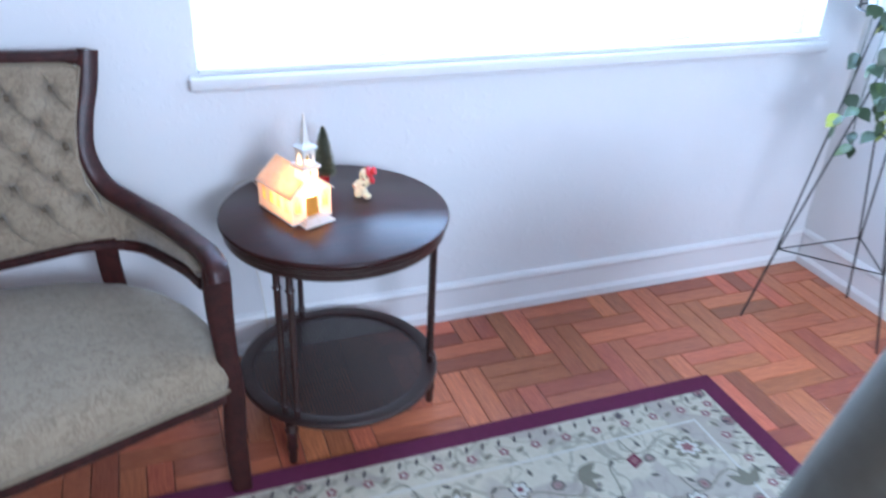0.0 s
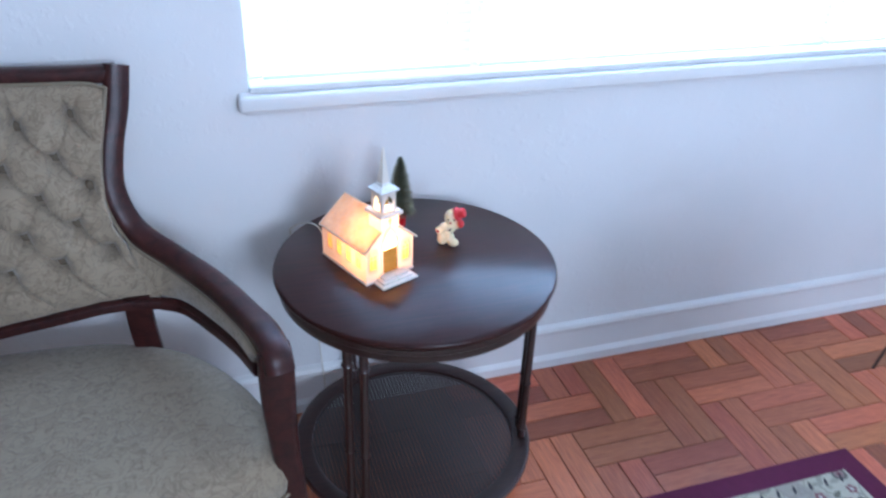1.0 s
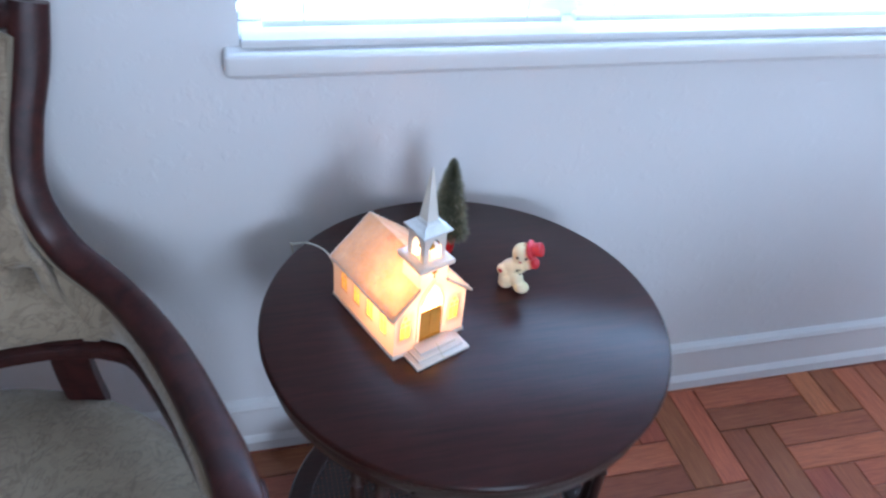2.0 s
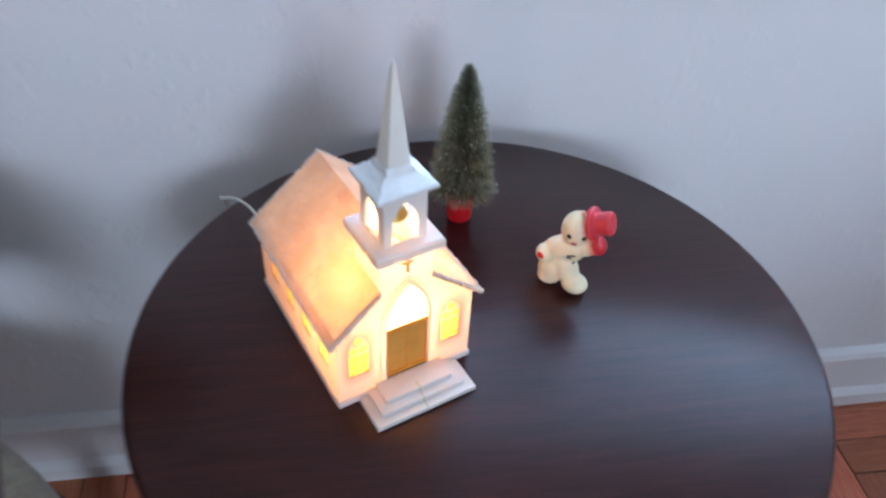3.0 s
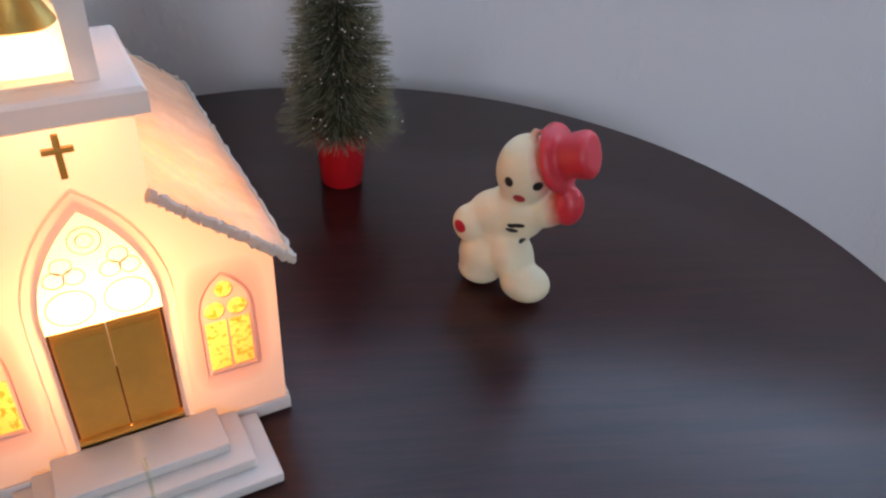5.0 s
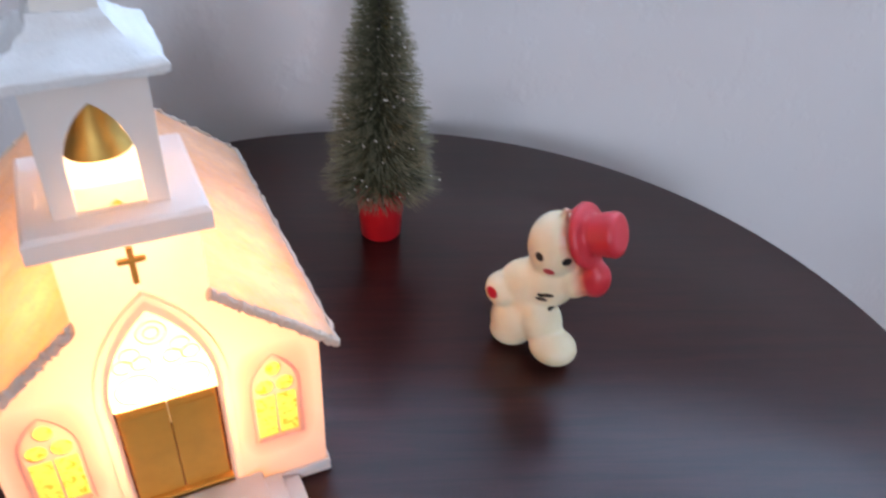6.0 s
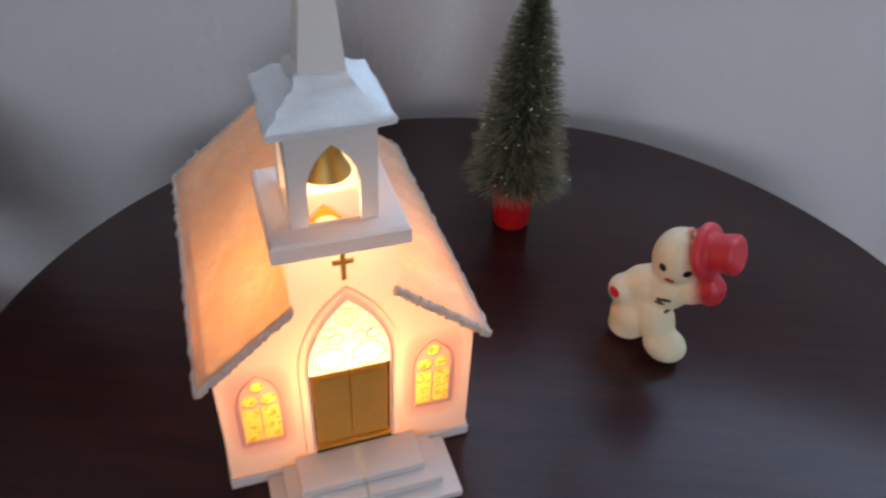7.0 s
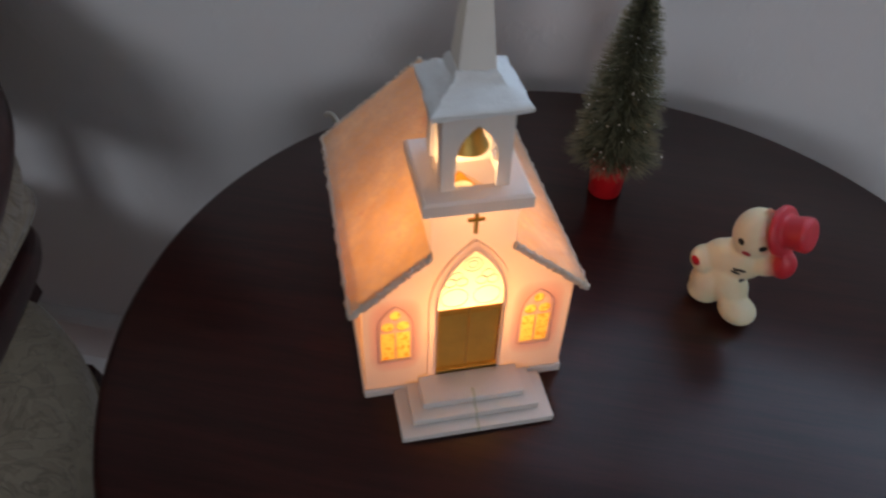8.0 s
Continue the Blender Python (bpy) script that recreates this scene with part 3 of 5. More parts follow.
# ---- side table ----
def side_table(cx, cy, h=0.61, R=0.2804):
    tb = thing("side_table", pose(cx, cy, 0), "round dark mahogany side table with a cane shelf", "table")
    top = [(0, h - 0.016), (R - 0.012, h - 0.016), (R - 0.006, h - 0.015), (R - 0.001, h - 0.011), (R, h - 0.007), (R - 0.001, h - 0.003), (R - 0.005, h), (0, h)]
    part("tabletop", lathe(top, 128), TABLETOP, tb, "polished dark round top")
    ap = [(R - 0.030, h - 0.0165), (R - 0.030, h - 0.044), (R - 0.026, h - 0.047), (R - 0.012, h - 0.047), (R - 0.009, h - 0.043), (R - 0.009, h - 0.030), (R - 0.006, h - 0.027), (R - 0.006, h - 0.0165), (R - 0.030, h - 0.0165)]
    part("apron", lathe(ap, 128), MAHOG, tb)
    zs, rs = 0.152, 0.266
    ring = [(rs - 0.040, zs - 0.003), (rs - 0.040, zs - 0.016), (rs - 0.006, zs - 0.018), (rs, zs - 0.012), (rs, zs - 0.004), (rs - 0.004, zs), (rs - 0.036, zs), (rs - 0.040, zs - 0.003)]
    sh = part("shelf_ring", lathe(ring, 96), MAHOG, tb)
    # woven cane: two layers of crossing strands
    bm = bmesh.new()
    rc, step, w = rs - 0.038, 0.0086, 0.0030
    n = int(rc / step)
    for layer, zc in ((0, zs - 0.0075), (1, zs - 0.0062)):
        for i in range(-n, n + 1):
            o = i * step
            l = math.sqrt(max(rc * rc - o * o, 1e-6))
            for e in (-0.0017, 0.0017):
                a, b = (-l, o + e - w / 2), (l, o + e + w / 2)
                q = [(a[0], a[1]), (b[0], a[1]), (b[0], b[1]), (a[0], b[1])]
                vs = [bm.verts.new((x, y, zc) if layer == 0 else (y, x, zc)) for x, y in q]
                bm.faces.new(vs)
    tagged(part("cane_weave", bm, CANE, sh, "open woven dark cane panel", False), kind="stuff")
    # three legs, each a pair of slender turned spindles above the shelf and one below
    for ang in (-14.5, 107, 228):
        ca, sa = math.cos(radians(ang)), math.sin(radians(ang))
        for off in (-0.017, 0.017):
            px, py = 0.246 * ca - off * sa, 0.246 * sa + off * ca
            prof = [(0.0, zs - 0.001), (0.0085, zs - 0.001), (0.0088, zs + 0.02), (0.0118, zs + 0.026), (0.0085, zs + 0.032), (0.0082, 0.30), (0.0105, 0.306), (0.0082, 0.312), (0.0085, h - 0.10), (0.0118, h - 0.094), (0.0085, h - 0.088), (0.009, h - 0.046), (0, h - 0.046)]
            part("spindle", lathe(prof, 12, (px, py)), MAHOG, tb)
        px, py = 0.250 * ca, 0.250 * sa
        prof = [(0, 0), (0.009, 0), (0.011, 0.006), (0.0115, 0.04), (0.0145, 0.05), (0.0125, 0.06), (0.0145, 0.10), (0.018, 0.108), (0.0145, 0.116), (0.016, zs - 0.019), (0, zs - 0.019)]
        part("foot", lathe(prof, 14, (px, py)), MAHOG, tb)
    return tb


TCX, TCY, TH = 0.2476, 1.6972, 0.61
side_table(TCX, TCY)


# ---- lit church ornament, built in metres from its front left corner ----
def church():
    ch = thing("church_ornament", pose(0.1298, 1.6275, TH + 0.0005, 0, 0, 22.28), "lit white plastic toy church with an orange roof", "ornament")
    mm = 0.001
    W, L = 112, 150
    front = lambda u, v, d: (u * mm, d * mm, v * mm)
    ridge_z, cx = 121.0, 56.2
    roof_z = lambda x: ridge_z - (ridge_z - 71.0) * abs(x - cx) / (cx + 5.5)
    tx0, tx1 = 35.2, 76.6

    # front
    door_hole = gothic(36.2, 76.8, 13.4, 66, 107.0, 10)
    wl, wr = (9.4, 26.2), (85.0, 101.6)
    holes = [door_hole, gothic(wl[0] - 0.8, wl[1] + 0.8, 26.4, 53, 69.4, 7), gothic(wr[0] - 0.8, wr[1] + 0.8, 26.4, 53, 69.4, 7)]
    tw = 3.0
    outline = [(1.2, 0), (35.6, 0), (35.6, 13.1), (77.4, 13.1), (77.4, 0), (110.8, 0), (110.8, roof_z(110.8) - 1), (tx1, roof_z(tx1) - 1), (tx1, 132), (tx0, 132), (tx0, roof_z(tx0) - 1), (1.2, roof_z(1.2) - 1)]
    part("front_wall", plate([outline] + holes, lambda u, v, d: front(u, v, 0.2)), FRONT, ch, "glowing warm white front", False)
    # sides and back
    wins = [(18 + 32 * k, 34 + 32 * k) for k in range(4)]
    for x, name in ((1.2, "side_wall"), (110.8, "side_wall")):
        lp = [rect(0.2, 0, L - 1, roof_z(x) - 1)] + [gothic(a - 0.8, b + 0.8, 26.4, 53, 69.4, 7) for a, b in wins]
        part(name, plate(lp, lambda u, v, d: (x * mm, u * mm, v * mm)), SHELL, ch, "", False)
        sgn = 1 if x > 50 else -1
        for a, b in wins:
            church_window(ch, a, b, lambda u, v, d: ((x - sgn * d) * mm, u * mm, v * mm))
    part("back_wall", plate([[(1.2, 0), (110.8, 0), (110.8, 69), (cx, ridge_z - 1), (1.2, 69)]], lambda u, v, d: (u * mm, (L - 1) * mm, v * mm)), SHELL, ch, "", False)
    for k in ((0, 0, 38, 2.2), (77, 0, 112, 2.2), (0, L - 2.2, 112, L)):
        part("base_lip", box((k[0] * mm, k[1] * mm - 0.0014, 0), (k[2] * mm, k[3] * mm - (0.0022 if k[1] == 0 else 0), 0.006), 0.0005), PLASTIC, ch)
    for x0 in (-0.2, 111.0):
        part("base_lip", box((x0 * mm, 0.0009, 0), ((x0 + 1.2) * mm, (L - 2.3) * mm, 0.006), 0.0004), PLASTIC, ch)

    # roof slopes with frosted snowy edges
    for s in (-1, 1):
        xe = -5.5 if s < 0 else 117.2
        y0, y1 = -4.5, L - 2.0
        notch = tx0 if s < 0 else tx1
        nx, nz = 0.6, 0.8
        lp = [(xe, y0), (notch, y0 + 3), (notch, 37.5), (cx, 37.5), (cx, y1), (xe, y1)]
        N = Vector((s * (ridge_z - 71), 0, cx + 5.5)).normalized()
        def on(u, v, d):
            return ((u) * mm - N.x * d * mm, v * mm, roof_z(u) * mm - N.z * d * mm)
        rf = part("roof_slope", plate([lp], on), ROOF, ch, "frosted orange translucent roof", False)
        for e0, e1 in (((xe, y0), (notch, y0 + 3)), ((xe, y0), (xe, y1)), ((xe, y1), (cx, y1))):
            pts = [Vector(on(e0[0] + (e1[0] - e0[0]) * k / 44, e0[1] + (e1[1] - e0[1]) * k / 44, 1.0)) + Vector([random.uniform(-0.0004, 0.0004) for _ in range(3)]) for k in range(45)]
            part("snow_edge", sweep(pts, oval(0.0014, 0.0020, 8), None, (0, 0, 1), lambda t: 0.75 + 0.55 * abs(math.sin(67 * t) * math.cos(41 * t))), FROST, rf)

    # tower under the ledge
    ty1 = 38.0
    for x in (tx0, tx1):
        part("tower_side", plate([rect(0.2, roof_z(x) - 0.6, ty1, 132)], lambda u, v, d: (x * mm, u * mm, v * mm)), SHELL, ch, "", False)
    part("tower_back", plate([rect(tx0, 105, tx1, 132)], lambda u, v, d: (u * mm, ty1 * mm, v * mm)), SHELL, ch, "", False)
    # flared ledge
    def frustum(x0, x1, y0, y1, z0, z1, grow, hole):
        bm = bmesh.new()
        loops = []
        for g, z, inner in ((0, z0, 0), (grow, z0 + 2.5, 0), (grow, z1 - 1.2, 0), (grow - 1.2, z1, 0), (-hole, z1, 0), (-hole, z0, 0)):
            loops.append([bm.verts.new((x * mm, y * mm, z * mm)) for x, y in ((x0 - g, y0 - g), (x1 + g, y0 - g), (x1 + g, y1 + g), (x0 - g, y1 + g))])
        for p, q in zip(loops, loops[1:] + loops[:1]):
            for i in range(4):
                bm.faces.new((p[i], p[(i + 1) % 4], q[(i + 1) % 4], q[i]))
        return bm
    part("tower_ledge", frustum(34.4, 75.4, -3.0, ty1 + 0.5, 129.5, 139.2, 4.8, 5), PLASTIC, ch, "white flared ledge")
    # belfry with pointed openings on three sides
    bx0, bx1, by0, by1, bz0, bz1 = 38.8, 70.2, 1.0, 34.5, 138.3, 181.0
    bt = 2.2
    op = lambda a, b: gothic(a + 6.4, b - 6.4, bz0 + 1.0, 154, 172, 8)
    out = lambda a, b: rect(a, bz0, b, bz1)
    for lo, hi, place in ((bx0, bx1, lambda u, v, d: (u * mm, (by0 + d) * mm, v * mm)), (bx0, bx1, lambda u, v, d: (u * mm, (by1 - d) * mm, v * mm)),
                          (by0 + bt, by1 - bt, lambda u, v, d: ((bx0 + d) * mm, u * mm, v * mm)), (by0 + bt, by1 - bt, lambda u, v, d: ((bx1 - d) * mm, u * mm, v * mm))):
        hole = op(lo, hi) if hi - lo > 30 else gothic(lo + 5.6, hi - 5.6, bz0 + 1.5, 154, 171.5, 8)
        part("belfry_side", plate([out(lo, hi)] + ([] if place(0, 0, 0)[1] > 0.03 and hi - lo > 30 else [hole]), place, bt), PLASTIC, ch, "", False)
    # cap and spire
    bm = bmesh.new()
    cxx, cyy = 54.4, 17.6
    prof = [(19.6, 178.4), (21.0, 178.8), (21.4, 181.2), (20.6, 182.2), (13.4, 187.0), (10.2, 189.4), (8.8, 193.5)]
    loops = []
    for r, z in prof:
        loops.append([bm.verts.new(((cxx + sx * r) * mm, (cyy + sy * r) * mm, z * mm)) for sx, sy in ((-1, -1), (1, -1), (1, 1), (-1, 1))])
    for p, q in zip(loops, loops[1:]):
        for i in range(4):
            bm.faces.new((p[i], p[(i + 1) % 4], q[(i + 1) % 4], q[i]))
    bm.faces.new(loops[0][::-1]), bm.faces.new(loops[-1])
    bmesh.ops.subdivide_edges(bm, edges=bm.edges, cuts=5, use_grid_fill=True)
    lump = lambda p, k: noise.noise(p * k)
    for v in bm.verts:
        v.co += Vector((lump(v.co, 260), lump(v.co + Vector((3, 0, 0)), 260), lump(v.co + Vector((0, 5, 0)), 260))) * 0.0013
    part("belfry_cap", bm, SNOWCAP, ch, "snowy white sloping cap")
    bm = bmesh.new()
    loops = []
    for t in (0, 0.25, 0.5, 0.75, 0.93, 1.0):
        z = 188 + (261 - 188) * t
        r = 10.2 * (1 - t) ** 0.95 + 1.0 * (1 if t < 1 else 0.5)
        ox, oy = 0.4 * t, 0.6 * t
        loops.append([bm.verts.new(((cxx + ox + r * 1.08 * math.cos(math.pi / 4 + math.pi / 2 * i)) * mm, (cyy + oy + r * 1.08 * math.sin(math.pi / 4 + math.pi / 2 * i)) * mm, z * mm)) for i in range(4)])
    for p, q in zip(loops, loops[1:]):
        for i in range(4):
            bm.faces.new((p[i], p[(i + 1) % 4], q[(i + 1) % 4], q[i]))
    bm.faces.new(loops[0][::-1]), bm.faces.new(loops[-1])
    part("spire", bm, PLASTIC, ch, "tall pointed white spire", False)
    # bell
    bell = [(0, 172.0), (2.4, 171.7), (4.4, 170.0), (5.4, 166), (6.0, 161), (7.0, 156.4), (8.8, 153.0), (9.8, 151.2), (9.2, 150.6), (7.2, 153.4), (5.0, 159), (0, 166)]
    part("bell", lathe([(r * mm, z * mm) for r, z in bell], 32, (cxx * mm, cyy * mm)), BRASS, ch, "gold coloured bell")
    part("bell_hanger", box(((cxx - 1) * mm, (cyy - 1) * mm, 0.1705), ((cxx + 1) * mm, (cyy + 1) * mm, 0.1795)), BRASS, ch)
    # gold plate standing in for the view into the dim roof space
    part("attic_end", plate([[(42.5, 106.0), (70.0, 106.0), (56.2, 121.5)]], lambda u, v, d: (u * mm, (36.2 + d) * mm, v * mm), 0.8), GOLD, ch, "gold plate in place of the opening into the dim roof", False)
    # unseen bulb under the bell and its lamp, added to brighten the belfry inside
    part("added_belfry_bulb", lathe([(0, 0.094), (0.005, 0.094), (0.005, 0.104), (0.0042, 0.107), (0.0066, 0.114), (0.0070, 0.119), (0.0050, 0.125), (0, 0.127)], 18, (cxx * mm, 0.020)), FAN, ch, "added small bulb under the bell")
    glow = bpy.data.lights.new("belfry_fill_light", "POINT")
    glow.energy, glow.color, glow.shadow_soft_size = 0.075, (1.0, 0.64, 0.33), 0.005
    go = new("belfry_fill_light", glow)
    go.parent = ch
    go.location = (cxx * mm, 0.020, 0.134)

    # cross on the tower
    bm = add_box(box((55.0 * mm, -0.0012, 0.1135), (56.9 * mm, 0.0001, 0.1268), 0.0003), (51.8 * mm, -0.0013, 0.1212), (60.0 * mm, 0.0001, 0.1230), 0.0003)
    part("cross", bm, GOLD, ch, "small gold cross")

    # door surround, doors and lit tympanum
    outer = gothic(34.8, 78.0, 12.9, 66, 109.6, 10)
    inner = gothic(39.2, 73.8, 12.9, 66, 103.2, 10)
    part("door_surround", plate([outer, inner], lambda u, v, d: front(u, v, d - 1.7), 2.4, None, False), SHELL, ch, "raised pointed door moulding", False)
    for a, b in ((40.0, 56.1), (56.5, 72.8)):
        dr = part("door", box((a * mm, 0.0008, 0.0152), (b * mm, 0.002, 0.0612), 0.0002, 1), GOLD, ch, "gold foil covered door leaf")
        for zz in (0.0572, 0.0592):
            part("door_moulding", box((a * mm + 0.0008, 0.0003, zz), (b * mm - 0.0008, 0.0009, zz + 0.0008)), GOLD, dr, "", False)
    part("door_sill", box((39.4 * mm, -0.0016, 0.0139), (74.6 * mm, 0.001, 0.0155), 0.0003), GOLD, ch)
    fan = part("tympanum", plate([gothic(39.1, 73.9, 61.2, 66, 103.8, 10)], lambda u, v, d: front(u, v, 1.2)), FAN, ch, "brightly lit frosted pointed pane", False)
    rings = [(56.5, 92, 4.6, 4.6), (56.5, 92, 2.4, 2.4), (48.2, 69.5, 7.0, 6.4), (64.8, 69.5, 7.0, 6.4)]
    rings += [(x + dx, 82 + dz, 3.0, 2.8) for x in (48.6, 64.4) for dx, dz in ((-2.8, -1.5), (2.8, -1.5), (0, 2.8))]
    for a, b, ra, rb in rings:
        pts = [Vector(front(u, v, 0.8)) for u, v in ellipse(a, b, ra, rb, 20)]
        part("tracery", sweep(pts, oval(0.00026, 0.00026, 6), None, (0, 1, 0), None, True), SHELL, fan)
    for a, b in (wl, wr):
        church_window(ch, a, b, lambda u, v, d: front(u, v, d))
    # steps
    for k, (x0, x1, y0) in enumerate(((15.8, 98.4, -33.5), (22.4, 91.2, -27), (29.2, 84.2, -20.5))):
        st = part("step", box((x0 * mm, y0 * mm, 0.0045 * k), (x1 * mm, -0.0018, 0.0045 * (k + 1) - 0.0001), 0.0007), PLASTIC, ch, "white plastic step")
        part("mould_seam", box((0.0563, y0 * mm - 0.0003, 0.0045 * k + 0.0006), (0.0575, y0 * mm + 0.0064, 0.0045 * (k + 1) + 0.0001), 0.0002, 1), SEAM, st, "yellowed moulding seam")
    # lamp bulb inside
    part("bulb", lathe([(0, 0.0005), (0.009, 0.0005), (0.009, 0.030), (0.005, 0.034), (0.0075, 0.048), (0.0085, 0.056), (0.006, 0.063), (0, 0.066)], 20, (0.0575, 0.058)), FAN, ch, "small night light bulb")
    lamp = bpy.data.lights.new("bulb_light", "POINT")
    lamp.energy, lamp.color, lamp.shadow_soft_size = BULB, (1.0, 0.515, 0.22), 0.007
    lo = new("bulb_light", lamp)
    lo.parent = ch
    lo.location = (0.0565, 0.034, 0.062)
    return ch


def church_window(ch, a, b, place):
    """One pointed window: pink surround with tracery holes, and five amber panes behind it."""
    c, w = (a + b) / 2, b - a
    out = gothic(a - 1.0, b + 1.0, 26.2, 53, 69.6, 7)
    inn = gothic(a, b, 27.2, 53, 68.4, 7)
    wd = part("window", plate([out, inn], lambda u, v, d: place(u, v, d - 0.1), 0.8, None, False), PINK, ch, "pinkish window surround", False)
    g = 0.7
    pn = [rect(a + g, 28, c - g / 2, 49.5), rect(c + g / 2, 28, b - g, 49.5), ellipse(a + w * 0.27, 54.2, w * 0.205, 3.6), ellipse(b - w * 0.27, 54.2, w * 0.205, 3.6), ellipse(c, 62.4, 2.9, 3.4)]
    part("tracery", plate([gothic(a - 0.1, b + 0.1, 27.1, 53, 68.6, 7)] + pn, lambda u, v, d: place(u, v, d + 0.4), 0.3, None, False), PINK, wd, "", False)
    for lp in pn:
        part("pane", plate([lp], lambda u, v, d: place(u, v, 0.8)), PANE, wd, "", False)


church()

# cord from the back of the church over the table's edge
pts = spline([(0.086, 1.772, TH + 0.008), (0.072, 1.797, TH + 0.046), (0.050, 1.842, TH + 0.034), (0.030, 1.880, TH + 0.006), (0.030, 1.912, TH - 0.03), (0.055, 1.955, TH - 0.2), (0.085, 1.972, 0.25), (0.10, 1.980, 0.012)], 10)
tagged(part("power_cord", sweep(pts, oval(0.0013, 0.0013, 8)), CORD), "thin cream cord hanging over the table edge", "cord")


# ---- bottle brush tree ----
def brush_tree(x, y):
    tr = thing("bottle_brush_tree", pose(x, y, TH + 0.0005), "small green bottle brush tree with frosted tips in a red pot", "ornament")
    pot = [(0, 0), (0.0112, 0), (0.0118, 0.001), (0.0136, 0.024), (0.0146, 0.0245), (0.0148, 0.031), (0.0134, 0.0315), (0.0126, 0.027), (0, 0.027)]
    part("pot", lathe(pot, 40), RED, tr, "red plastic pot")
    part("stem", lathe([(0, 0.02), (0.0016, 0.02), (0.0012, 0.152), (0, 0.153)], 8), WIRE, tr, "twisted dark wire stem")
    rng = random.Random(5)
    radius = lambda t: 0.0338 * (1 - t) ** 0.59 * (0.94 + 0.06 * math.sin(40 * t)) + 0.0018
    bms = [bmesh.new(), bmesh.new()]
    for i in range(8200):
        t = rng.random() ** 1.15
        z = 0.036 + 0.120 * t
        a = rng.random() * 2 * math.pi
        r = radius(t) * rng.uniform(0.78, 1.04)
        dz = rng.uniform(-0.002, 0.002) - 0.004 * (1 - t) * (1 if t < 0.12 else 0.3) + 0.004 * t ** 4
        d = Vector((math.cos(a), math.sin(a), 0))
        s = Vector((-d.y, d.x, 0)) * 0.00016
        p0 = Vector((0, 0, z))
        p1 = d * r * 0.8 + Vector((0, 0, z + dz * 0.8))
        p2 = d * r + Vector((rng.uniform(-1, 1) * 0.001, rng.uniform(-1, 1) * 0.001, z + dz))
        if i % 3 == 0:
            s = Vector((0, 0, 0.00017))
        vs = [bms[0].verts.new(q) for q in (p0 - s, p0 + s, p1 + s, p1 - s)]
        bms[0].faces.new(vs)
        vs = [bms[1].verts.new(q) for q in (p1 - s, p1 + s, p2 + s * 0.8, p2 - s * 0.8)]
        bms[1].faces.new(vs)
    tagged(part("bristle_brush", bms[0], BRISTLE, tr, "olive green bristles", False), kind="stuff")
    tagged(part("frosted_fringe", bms[1], BRISTLE_TIP, tr, "paler bristle tips", False), kind="stuff")
    bm = bmesh.new()
    for i in range(150):
        t = rng.random()
        a = rng.random() * 2 * math.pi
        r = radius(t) * rng.uniform(0.55, 1.0)
        bmesh.ops.create_icosphere(bm, subdivisions=1, radius=rng.uniform(0.0003, 0.0007), matrix=Matrix.Translation((r * math.cos(a), r * math.sin(a), 0.036 + 0.124 * t)))
    tagged(part("snow_flecks", bm, SNOW, tr, "white snow flecks"), kind="stuff")


brush_tree(0.2532, 1.842)


